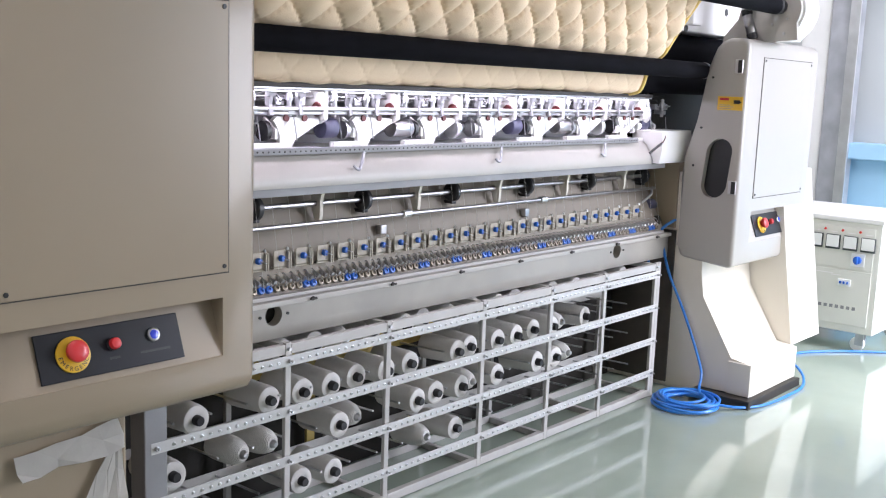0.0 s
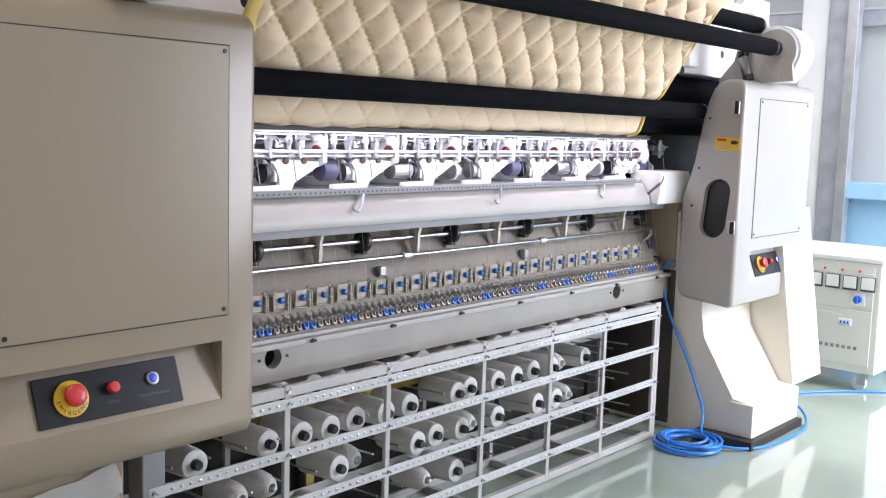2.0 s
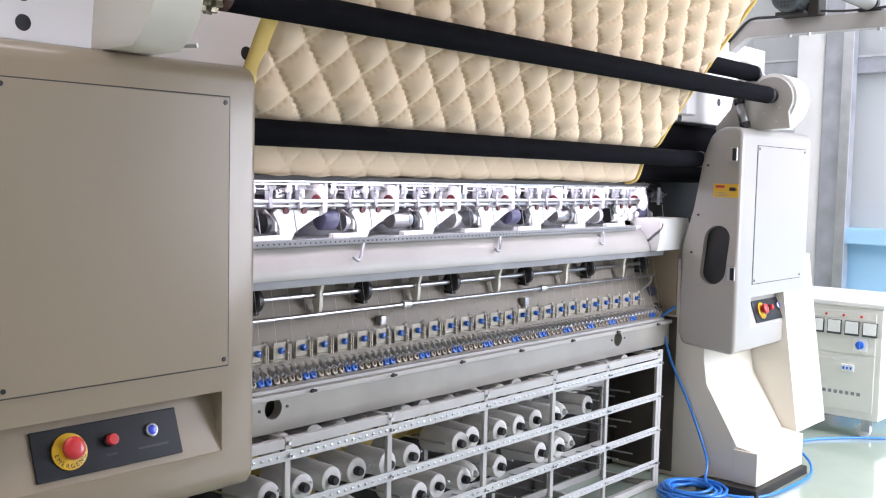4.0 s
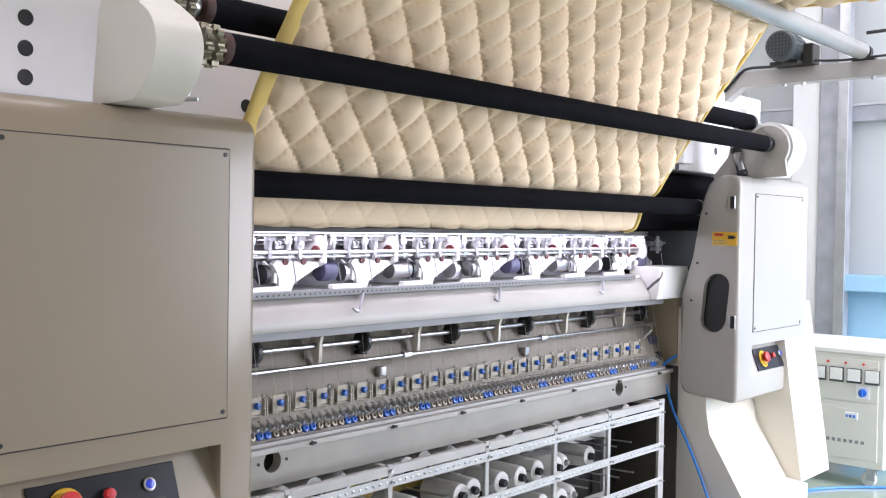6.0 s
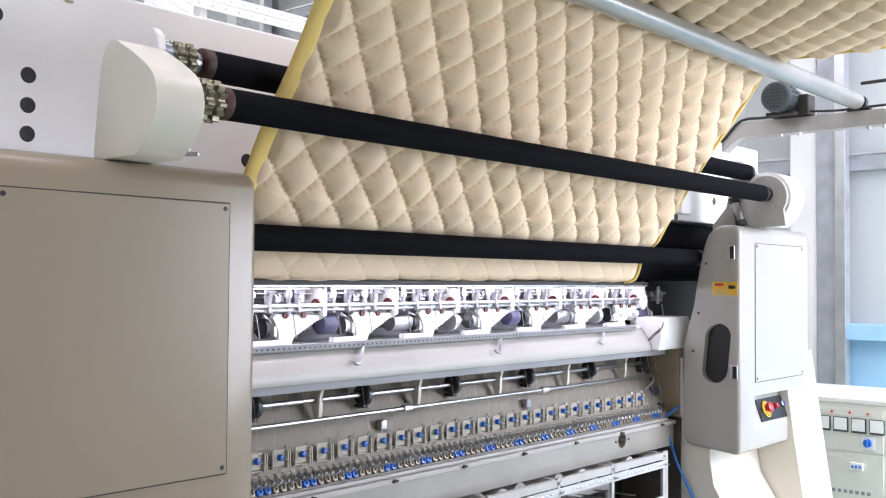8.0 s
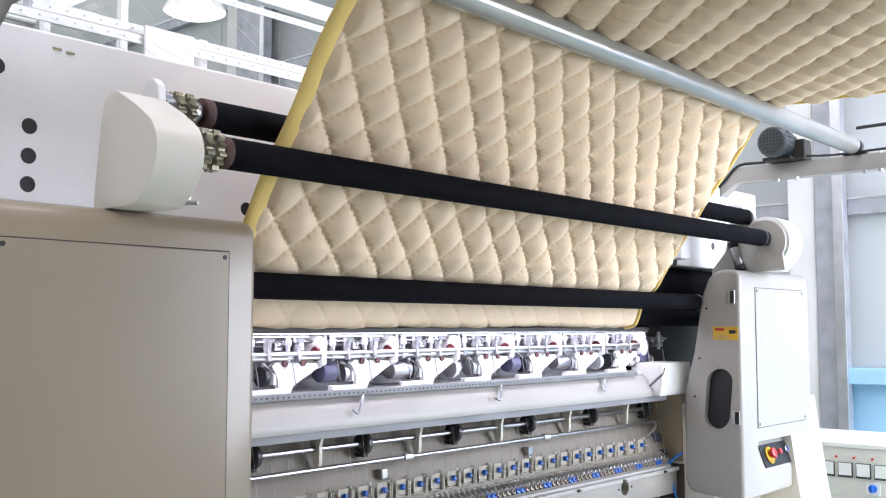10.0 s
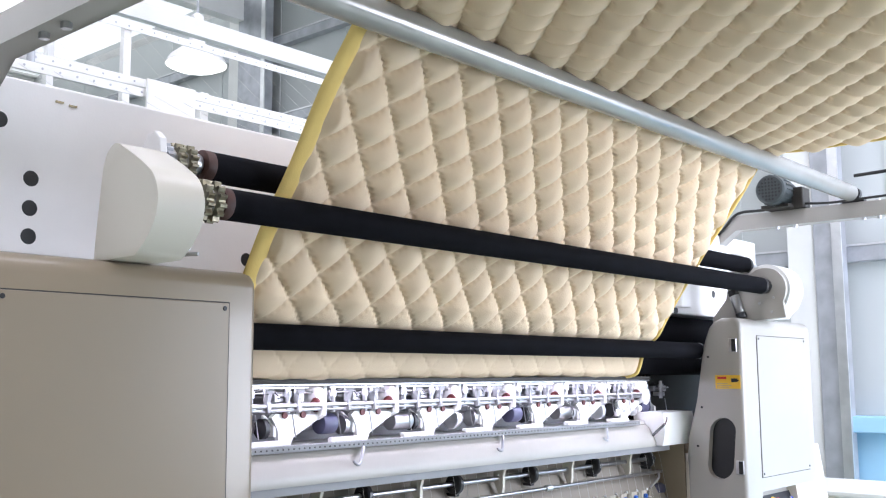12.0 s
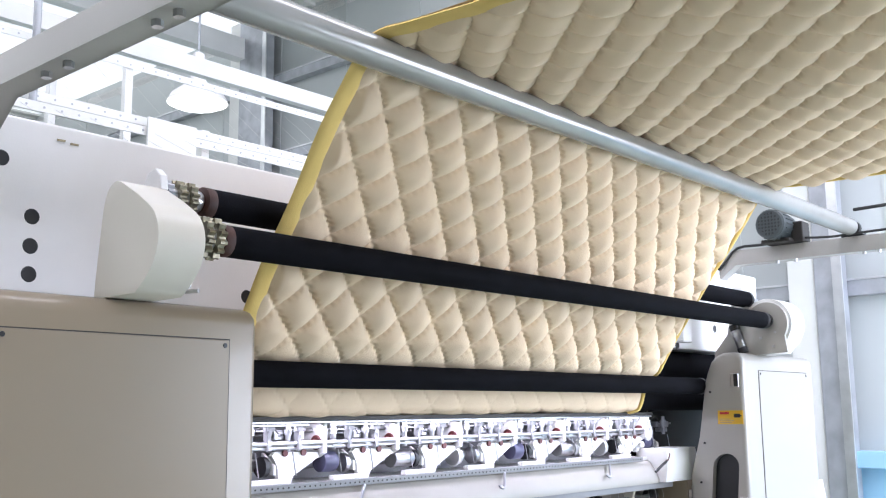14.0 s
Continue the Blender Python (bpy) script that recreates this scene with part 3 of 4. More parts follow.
# posts with blue knobs
first = None
for i in range(29):
    x = 1.373 + i * 0.0745
    if x > 3.55:
        break
    base = P0 + (P1 - P0) * 0.21
    if first is None:
        bm = B()
        c0 = base
        box(bm, -0.042, 0.0, c0.y - 0.0125, c0.y - 0.010, c0.z + 0.012, c0.z + 0.056, 0.0008, 1)
        for dx in (0.002, 0.0085):
            prism(bm, [(c0.y - 0.004, c0.z + 0.010), (c0.y - 0.021, c0.z + 0.006), (c0.y - 0.021, c0.z + 0.050), (c0.y - 0.004, c0.z + 0.058)], dx - 0.0018, dx + 0.0018)
        box(bm, -0.040, 0.009, c0.y - 0.0098, c0.y + 0.014, c0.z + 0.006, c0.z + 0.010)
        first = part("tension_bracket", bm, POSTW, tb, "small cream tension bracket")
        bm = B()
        lathe(bm, [(0.006, 0), (0.0085, 0.002), (0.0085, 0.010), (0.007, 0.013), (0.0035, 0.014)], (-0.022, c0.y - 0.012, c0.z + 0.035), (0.15, -1, 0), 14)
        knob = part("blue_knob", bm, BLUE, first, "blue tension knob", True)
        bm = B(); lathe(bm, [(0.004, 0), (0.004, 0.006), (0.002, 0.008)], (0.004, c0.y - 0.010, c0.z + 0.0545), (0, 0, 1), 8)
        tip = part("stud", bm, ALU, first)
        bm = B(); cyl(bm, (-0.021, c0.y - 0.024, c0.z + 0.035), (-0.012, c0.y - 0.040, c0.z + 0.031), 0.0016, 6)
        needle = part("knob_pin", bm, ALU, first)
        first.location = (x, 0, 0)
    else:
        q = share(first, Matrix.Translation((x, 0, 0)), tb)
        share(knob, Matrix(), q)
        share(tip, Matrix(), q)
        share(needle, Matrix(), q)
# fine row of wire tensioners
c1 = P0 + (P1 - P0) * 0.03
wire_me, dsk, dsb = None, None, None
for i in range(91):
    x = 1.318 + i * 0.02492
    if x > 3.60:
        break
    if wire_me is None:
        bm = B(); tube(bm, smooth_line([(0, c1.y - 0.004, c1.z + 0.006), (0.002, c1.y - 0.018, c1.z + 0.022), (0.006, c1.y - 0.010, c1.z + 0.036), (0.012, c1.y + 0.004, c1.z + 0.044), (0.016, c1.y + 0.016, c1.z + 0.04)], 0.012), 0.0014, 5)
        cyl(bm, (0.002, c1.y - 0.004, c1.z + 0.022), (0.002, c1.y + 0.02, c1.z + 0.03), 0.006, 8)
        wire_me = part("wire_spring", bm, STEEL, tb, smooth=True)
        wire_me.location = (x, 0, 0)
        bm = B(); lathe(bm, [(0.0035, 0.0), (0.0095, 0.001), (0.0095, 0.012), (0.0045, 0.013), (0.0045, 0.009)], (0, c1.y - 0.004, c1.z + 0.006), (0.0, -0.9, 0.45), 12)
        dsk = part("tension_disc", bm, DISC, tb, smooth=True)
        dsb = dsk.copy()
        dsb.data = dsk.data.copy()
        dsb.data.materials[0] = BLUE
        scene.collection.objects.link(dsb)
        dsb.parent = tb
        dsk.location = (x, 0, 0)
        dsb.location = (1.318 + 0.02492 * 4, 0, 0)
        continue
    share(wire_me, Matrix.Translation((x, 0, 0)), tb)
    if i % 6 in (4, 5):
        if i != 4:
            share(dsb, Matrix.Translation((x, 0, 0)), tb)
    else:
        share(dsk, Matrix.Translation((x, 0, 0)), tb)
part("tension_rail", box(B(), 1.0, 3.62, 1.962, 1.985, 0.6445, 0.654, 0.001), RACKW, tb)
for x, mt in ((2.06, CHROME), (2.76, CHROME)):
    q = P0 + (P1 - P0) * 0.46 + nrm * 0.012
    bm = B(); box(bm, x - 0.012, x + 0.012, q.y - 0.012, q.y + 0.012, q.z - 0.014, q.z + 0.014, 0.003)
    part("stop_block", bm, mt, tb)
bm = B(); tube(bm, smooth_line([(3.60, 2.02, 0.82), (3.585, 2.01, 0.80), (3.565, 2.02, 0.78), (3.56, 2.04, 0.76)], 0.01), 0.005, 8)
part("crank", bm, STEEL, tb)
bm = B()
for i in range(42):
    x = 1.35 + i * 0.054
    cyl(bm, (x, 1.955, 0.69), (x + 0.004, 2.0, 0.915), 0.0005, 4)
tagged(part("threads", bm, YARN, tb), kind="stuff")
tagged(tb, kind="")

# ---- needle carriage ----
nc = thing("needle_carriage", "brightly lit needle carriage of white brackets and chrome shafts", "needle bar")
part("top_strip", box(B(), 1.0, 3.50, 1.985, 2.06, 1.184, 1.196, 0.001), DARK, nc)
part("top_rail", box(B(), 1.0, 3.50, 1.990, 2.06, 1.178, 1.1835, 0.001), MIDM, nc)
part("back_sheet", box(B(), 1.0, 3.56, 2.16, 2.18, 1.0265, 1.20), GREYP, nc)
part("bed", box(B(), 1.0, 3.50, 2.0005, 2.20, 1.0125, 1.026, 0.002), WHITE, nc, "white needle bed")
for z, y, r in ((1.128, 2.012, 0.0065), (1.117, 2.016, 0.005), (1.150, 2.10, 0.006), (1.160, 2.05, 0.004)):
    bm = B(); cyl(bm, (1.0, y, z), (3.47, y, z), r, 14)
    part("shaft", bm, MIDM if z < 1.12 else CHROME, nc, "chrome needle shaft", True)
bm = B(); cyl(bm, (1.0, 2.085, 1.073), (3.46, 2.085, 1.073), 0.016, 18)
part("drive_shaft", bm, STEEL, nc, smooth=True)
for i in range(9):
    x = 1.255 + i * 0.2775
    if x > 3.5:
        break
    bm = B()
    prism(bm, [(2.004, 1.177), (2.004, 1.10), (2.03, 1.088), (2.12, 1.07), (2.12, 1.177)], x - 0.004, x + 0.010, 0.002, 1)
    br = part("bracket", bm, WHITE, nc, "white needle bracket")
    # swept web running down to the bed
    vs = [(x - 0.005, 1.102), (x - 0.150, 1.108), (x - 0.162, 1.098), (x - 0.150, 1.082), (x - 0.140, 1.060), (x - 0.138, 1.0265), (x - 0.100, 1.0265), (x - 0.090, 1.046), (x - 0.005, 1.090)]
    bm = B()
    a = [bm.verts.new((u, 2.022, v)) for u, v in vs]
    c = [bm.verts.new((u, 2.036, v)) for u, v in vs]
    bm.faces.new(a); bm.faces.new(c[::-1])
    for k in range(len(vs)):
        j = (k + 1) % len(vs)
        bm.faces.new((a[j], a[k], c[k], c[j]))
    part("web", bm, WHITE, br)
    bm = B(); lathe(bm, [(0.006, -0.012), (0.009, -0.010), (0.010, 0.0), (0.018, 0.001), (0.0195, 0.003), (0.0195, 0.006)], (x - 0.0105, 2.032, 1.127), (1, 0, 0), 24)
    part("maroon_cap", bm, MAROON, br, "maroon bearing cap", True)
    for dx in (-0.060, -0.122):
        bm = B(); cyl(bm, (x + dx, 2.016, 1.104), (x + dx, 2.0215, 1.104), 0.009, 16, bev=0.001)
        part("maroon_dot", bm, MAROON, br)
    # clamp arms on the bar, in pale metal
    for dx in (-0.085, -0.185):
        bm = B(); prism(bm, [(2.0, 1.170), (2.0, 1.160), (2.006, 1.140), (2.000, 1.112), (2.010, 1.108), (2.022, 1.140), (2.022, 1.172)], x + dx - 0.006, x + dx + 0.006, 0.001, 1)
        cyl(bm, (x + dx - 0.012, 2.006, 1.166), (x + dx + 0.012, 2.006, 1.166), 0.008, 12)
        part("clamp_arm", bm, GREYP, br, "grey clamp arm")
    kind = i % 3
    bm = B()
    if kind == 0:
        cyl(bm, (x + 0.016, 2.05, 1.073), (x + 0.095, 2.05, 1.073), 0.026, 20, bev=0.002)
        part("drum", bm, CHROME, nc, "chrome drum", True)
    elif kind == 1:
        cyl(bm, (x + 0.01, 2.05, 1.07), (x + 0.022, 2.05, 1.07), 0.031, 24, bev=0.002); cyl(bm, (x + 0.028, 2.05, 1.07), (x + 0.036, 2.05, 1.07), 0.026, 24)
        part("flange", bm, ALU, nc, "metal flange", True)
    else:
        cyl(bm, (x + 0.016, 2.045, 1.076), (x + 0.066, 2.045, 1.076), 0.028, 24, bev=0.004)
        part("coupling", bm, NAVY, nc, "dark blue coupling", True)
    bm = B(); cyl(bm, (x + 0.1, 2.05, 1.07), (x + 0.114, 2.05, 1.07), 0.026, 20)
    part("pulley", bm, BLACKP if i % 2 else CHROME, nc, smooth=True)
    for dx in (0.045, 0.165):
        bm = B(); cyl(bm, (x + dx, 2.02, 1.178), (x + dx, 2.02, 1.108), 0.007, 10); cyl(bm, (x + dx, 2.02, 1.165), (x + dx, 2.02, 1.15), 0.011, 10)
        box(bm, x + dx - 0.012, x + dx + 0.012, 2.008, 2.05, 1.118, 1.134, 0.002)
        cyl(bm, (x + dx + 0.004, 2.005, 1.108), (x + dx + 0.012, 2.0, 1.047), 0.0016, 6)
        part("needle_holder", bm, MIDM, nc, smooth=True)
    for dx in (0.03, 0.13, 0.20):
        bm = B(); box(bm, x + dx, x + dx + 0.03, 2.03, 2.07, 1.136, 1.158, 0.003); cyl(bm, (x + dx + 0.015, 2.03, 1.147), (x + dx - 0.01, 2.0, 1.152), 0.003, 8)
        part("looper_block", bm, ALU if dx < 0.1 else MIDM, nc)
    bm = B(); prism(bm, [(2.026, 1.05), (2.026, 1.075), (2.075, 1.105), (2.085, 1.05)], x + 0.125, x + 0.133)
    part("gusset", bm, WHITE, nc)
    bm = B(); tube(bm, smooth_line([(x + 0.06, 2.03, 1.16), (x + 0.10, 2.015, 1.175), (x + 0.14, 2.02, 1.15), (x + 0.2, 2.04, 1.16)], 0.015), 0.0022, 6)
    part("wire", bm, INK, nc)
    bm = B(); box(bm, x + 0.02, min(x + 0.22, 3.44), 2.000, 2.006, 1.172, 1.1755, 0.001)
    part("led_tube", bm, LED, nc, "glowing white lamp tube")
    bm = B(); box(bm, x + 0.03, x + 0.16, 2.002, 2.022, 1.0262, 1.041, 0.003)
    part("needle_block", bm, WHITE, nc)
bm = B(); lathe(bm, [(0.02, -0.02), (0.05, -0.018), (0.055, 0), (0.05, 0.018), (0.02, 0.02)], (3.52, 2.06, 1.12), (1, 0, 0), 28)
part("end_wheel", bm, WHITE, nc, "white end wheel", True)
bm = B(); box(bm, 3.545, 3.60, 2.03, 2.14, 1.05, 1.16, 0.03, 4)
part("blue_cover", bm, NAVY, nc, "blue plastic cover", True)
for k in range(5):
    bm = B(); cyl(bm, (3.30 + 0.04 * k, 2.03, 1.06 + 0.012 * (k % 3)), (3.325 + 0.04 * k, 2.03, 1.06 + 0.012 * (k % 3)), 0.014, 14, bev=0.002)
    part("link", bm, ALU if k % 2 else WHITE, nc, smooth=True)
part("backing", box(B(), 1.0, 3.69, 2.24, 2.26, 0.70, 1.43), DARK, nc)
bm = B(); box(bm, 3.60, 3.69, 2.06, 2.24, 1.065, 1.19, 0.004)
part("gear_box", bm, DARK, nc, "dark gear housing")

# ---- rollers ----


def roller(label, y, z, r, x0, x1, ends=0.0):
    g = thing("feed_roller", label, "roller", "rubber feed rollers")
    bm = B(); cyl(bm, (x0, y, z), (x1, y, z), r, 36)
    part("sleeve", bm, RUBBER, g, "black rubber sleeve", True)
    bm = B(); cyl(bm, (x0 - ends, y, z), (x1 + ends, y, z), r * 0.36, 16)
    part("axle", bm, STEEL, g, smooth=True)
    for x in (x0, x1):
        bm = B(); cyl(bm, (x - 0.012, y, z), (x + 0.012, y, z), r * 1.015, 32, bev=0.003)
        part("end_ring", bm, RUSTR if x == x0 else BLACKP, g, smooth=True)
    return g


roller("black rubber covered front feed roller", 1.635, 1.547, 0.0325, 1.197, 3.765, 0.09)
roller("black rubber covered rear feed roller", 1.725, 1.640, 0.0325, 1.217, 3.83, 0.09)
roller("black lower guide roller under the quilt", 1.858, 1.295, 0.0315, 1.10, 3.655, 0.03)
roller("black drum roller below the cross beam", 2.03, 1.378, 0.064, 1.10, 4.16, 0.03)
roller("black cloth beam that the quilt wraps", 2.03, 1.243, 0.042, 1.10, 4.16, 0.03)


def gear(bm, x, y, z, r, th, teeth):
    pts = []
    for i in range(teeth * 4):
        a = 2 * math.pi * i / (teeth * 4)
        rr = r if i % 4 in (0, 1) else r * 0.82
        pts.append((y + rr * math.cos(a), z + rr * math.sin(a)))
    prism(bm, pts, x, x + th)


def bracket(left):
    g = thing("roller_bracket", "cream roller bracket housing with sprockets" if left else "white roller bracket with grey side plate and air cylinder", "roller bracket", "roller brackets")
    lobe = [(1.604, 1.4205), (1.597, 1.432), (1.585, 1.446), (1.568, 1.458)] + [(1.64 + 0.099 * math.cos(radians(a)), 1.536 + 0.1 * math.sin(radians(a))) for a in range(218, 78, -8)]
    lobe += [(1.69, 1.625), (1.715, 1.60), (1.73, 1.56), (1.735, 1.50), (1.735, 1.4205)]
    if left:
        x0, x1 = 0.985, 1.085
        lobe = smooth_line([(0, *p) for p in ((1.605, 1.4205), (1.569, 1.448), (1.543, 1.481), (1.534, 1.523), (1.551, 1.565), (1.597, 1.599), (1.645, 1.626), (1.682, 1.643),
                                              (1.706, 1.631), (1.722, 1.600), (1.731, 1.543), (1.742, 1.460), (1.745, 1.4205))], 0.008)
        lobe = [(p.y, p.z) for p in lobe]
    else:
        x0, x1 = 3.825, 3.955
    bm = B(); prism(bm, lobe, x0, x1, 0.0025, 2)
    part("housing", bm, PALE if left else WHITE, g, smooth=True)
    if left:
        for y, z, r in ((1.635, 1.547, 0.043), (1.725, 1.640, 0.036)):
            for dx in (0.108, 0.136, 0.164):
                bm = B(); gear(bm, 1.0 + dx, y, z, r * (0.92 if dx < 0.12 else 1.0), 0.016, 13)
                part("sprocket", bm, GALV if dx < 0.12 else SPROCK, g, "oily chain sprocket")
            bm = B(); cyl(bm, (1.08, y, z), (1.20, y, z), r * 0.62, 20, bev=0.002)
            part("hub", bm, STEEL, g, smooth=True)
        bm = B(); prism(bm, [(1.70, 1.615), (1.668, 1.640), (1.672, 1.668), (1.690, 1.684), (1.712, 1.680), (1.742, 1.645), (1.745, 1.615)], 1.072, 1.090, 0.003, 2)
        part("bearing", bm, BEAMW, g, "small bearing block")
        bm = B(); cyl(bm, (1.085, 1.64, 1.445), (1.098, 1.60, 1.445), 0.006, 12); cyl(bm, (1.085, 1.615, 1.432), (1.102, 1.575, 1.432), 0.004, 10)
        part("bolt", bm, STEEL, g)
    else:
        pl = [(1.555, 1.4205)] + [(1.635 + 0.085 * math.cos(radians(a)), 1.535 + 0.085 * math.sin(radians(a))) for a in range(215, 40, -10)] + [(1.76, 1.64), (1.78, 1.60), (1.80, 1.50), (1.86, 1.43), (1.86, 1.405)]
        bm = B(); prism(bm, pl, 3.803, 3.8235, 0.001, 1)
        part("side_plate", bm, LBEAM, g, "grey side plate")
        for y, z in ((1.635, 1.547), (1.725, 1.640)):
            bm = B(); lathe(bm, [(0.012, -0.004), (0.030, -0.002), (0.030, 0.012), (0.02, 0.014)], (3.79, y, z), (1, 0, 0), 24)
            part("bearing", bm, BLACKP, g, "black bearing", True)
            bm = B(); cyl(bm, (3.778, y, z), (3.79, y, z), 0.012, 16, bev=0.002)
            part("shaft_end", bm, CHROME, g, smooth=True)
        bm = B(); cyl(bm, (3.79, 1.758, 1.515), (3.79, 1.735, 1.445), 0.019, 20, bev=0.002)
        cyl2 = part("air_cylinder", bm, CHROME, g, "chrome air cylinder", True)
        for p0, p1 in (((3.79, 1.765, 1.537), (3.79, 1.758, 1.515)), ((3.79, 1.735, 1.445), (3.79, 1.728, 1.424))):
            bm = B(); cyl(bm, p0, p1, 0.021, 20, bev=0.003)
            part("cylinder_cap", bm, BLACKP, cyl2, smooth=True)
        for y, z in ((1.60, 1.50), (1.66, 1.48), (1.61, 1.445)):
            bm = B(); cyl(bm, (3.798, y, z), (3.803, y, z), 0.005, 10)
            part("bolt", bm, STEEL, g)
        bm = B(); box(bm, 3.83, 3.95, 1.73, 1.80, 1.4205, 1.70, 0.02, 3)
        part("rear_cover", bm, WHITE, g, "white rounded cover", True)
        bm = B(); box(bm, 3.62, 3.70, 1.90, 1.949, 1.47, 1.60, 0.006)
        part("junction_box", bm, BEAMW, g)


bracket(True)
bracket(False)


def arm(x, label):
    g = thing("support_arm", label, "support arm", "support arms")
    bm = B(); prism(bm, [(-0.9, 1.826), (-0.9, 1.887), (1.89, 1.887), (2.06, 1.75), (2.06, 1.68), (1.875, 1.826)], x - 0.03, x + 0.03, 0.004, 2)
    part("bar", bm, LBEAM, g, smooth=True)
    bm = B(); box(bm, x - 0.04, x + 0.04, 2.0, 2.2, 1.811, 1.82)
    part("foot_plate", bm, LBEAM, g)
    for y in (1.28, 1.34, 1.62, 1.70, 0.9, 0.4):
        for z0, z1 in ((1.814, 1.826), (1.887, 1.893)):
            bm = B(); cyl(bm, (x, y, z0), (x, y, z1), 0.010, 6)
            part("bolt", bm, STEEL, g)
    bm = B(); lathe(bm, [(0.02, -0.014), (0.03, -0.012), (0.03, 0.012), (0.02, 0.014)], (x - 0.0, 1.375, 1.925), (1, 0, 0), 24)
    box(bm, x - 0.018, x + 0.018, 1.33, 1.42, 1.887, 1.905, 0.003)
    part("pillow_block", bm, BLACKP, g, "black pillow block bearing", True)
    return g


arm(0.845, "cream painted overhead support arm bolted to the beam")
arm(4.11, "cream painted overhead support arm with motor cable")

pp = thing("guide_pipe", "polished steel guide pipe carrying the quilt", "pipe")
bm = B(); cyl(bm, (0.90, 1.375, 1.925), (4.065, 1.375, 1.925), 0.0345, 40)
part("pipe", bm, SATIN, pp, smooth=True)
bm = B(); cyl(bm, (0.815, 1.375, 1.925), (4.14, 1.375, 1.925), 0.012, 16)
part("pipe_axle", bm, BLACKP, pp, smooth=True)


def motor():
    g = thing("electric_motor", "dark grey electric motor mounted on the arm", "motor")
    y, z = 1.66, 1.96
    bm = B(); lathe(bm, [(0.01, -0.13), (0.055, -0.128), (0.062, -0.12), (0.062, -0.03), (0.056, -0.028), (0.056, 0.03), (0.04, 0.034)], (4.08, y, z), (1, 0, 0), 32)
    part("housing", bm, MOTORG, g, smooth=True)
    for i in range(20):
        a = 2 * math.pi * i / 20
        bm = B(); box(bm, 3.985, 4.05, -0.0015, 0.0015, 0.055, 0.066)
        q = part("cooling_fin", bm, MOTORG, g)
        q.matrix_basis = Matrix.Translation((0, y, z)) @ Matrix.Rotation(a, 4, 'X')
    for j in range(-3, 4):
        for k in range(-3, 4):
            if j * j + k * k < 11:
                bm = B(); cyl(bm, (3.9495, y + j * 0.014, z + k * 0.014), (3.9525, y + j * 0.014, z + k * 0.014), 0.005, 6)
                part("vent_hole", bm, BLACKP, g)
    bm = B(); box(bm, 4.0, 4.13, 1.60, 1.72, 1.888, 1.903, 0.003); box(bm, 4.05, 4.13, 1.56, 1.61, 1.888, 1.975, 0.006)
    part("mount", bm, DARK, g, "motor mount")
    bm = B(); tube(bm, smooth_line([(4.075, 1.62, 1.905), (4.076, 1.75, 1.897), (4.076, 1.86, 1.895), (4.075, 1.93, 1.83), (4.075, 2.03, 1.74), (4.06, 2.06, 1.66)], 0.03), 0.006, 8)
    part("cable", bm, INK, g, "black cable")
    bm = B(); tube(bm, smooth_line([(4.075, 1.56, 1.905), (4.078, 1.45, 1.896), (4.078, 1.2, 1.90), (4.078, 0.6, 1.90), (4.078, -0.4, 1.90)], 0.08), 0.005, 8)
    part("cable", bm, INK, g, "black cable")
    return g


motor()
bm = B(); cyl(bm, (4.055, 1.35, 1.99), (4.055, -0.6, 2.03), 0.007, 10)
tagged(part("chain_guard", bm, INK), "thin black drive belt above the arm", "belt")

# ---- quilt ----
QX0, QX1 = 1.376, 3.326
path = smooth_line([(0, -0.9, 1.988), (0, -0.3, 1.978), (0, 0.4, 1.968), (0, 0.9, 1.962), (0, 1.25, 1.966), (0, 1.365, 1.972), (0, 1.418, 1.950), (0, 1.50, 1.845), (0, 1.60, 1.712),
                    (0, 1.683, 1.598), (0, 1.76, 1.488), (0, 1.828, 1.382), (0, 1.852, 1.348), (0, 1.885, 1.325), (0, 1.912, 1.298), (0, 1.926, 1.262), (0, 1.938, 1.228), (0, 1.955, 1.208), (0, 2.02, 1.198)], 0.004)
py = np.array([p.y for p in path]); pz = np.array([p.z for p in path])
ss = np.concatenate([[0], np.cumsum(np.hypot(np.diff(py), np.diff(pz)))])
NS = int(ss[-1] / 0.0036)
sv = np.linspace(0, ss[-1], NS)
yv, zv = np.interp(sv, ss, py), np.interp(sv, ss, pz)
dy, dz = np.gradient(yv), np.gradient(zv)
ln = np.hypot(dy, dz)
ny, nz = dz / ln, -dy / ln         # the puffed side faces the pipe
PITCH = 0.134


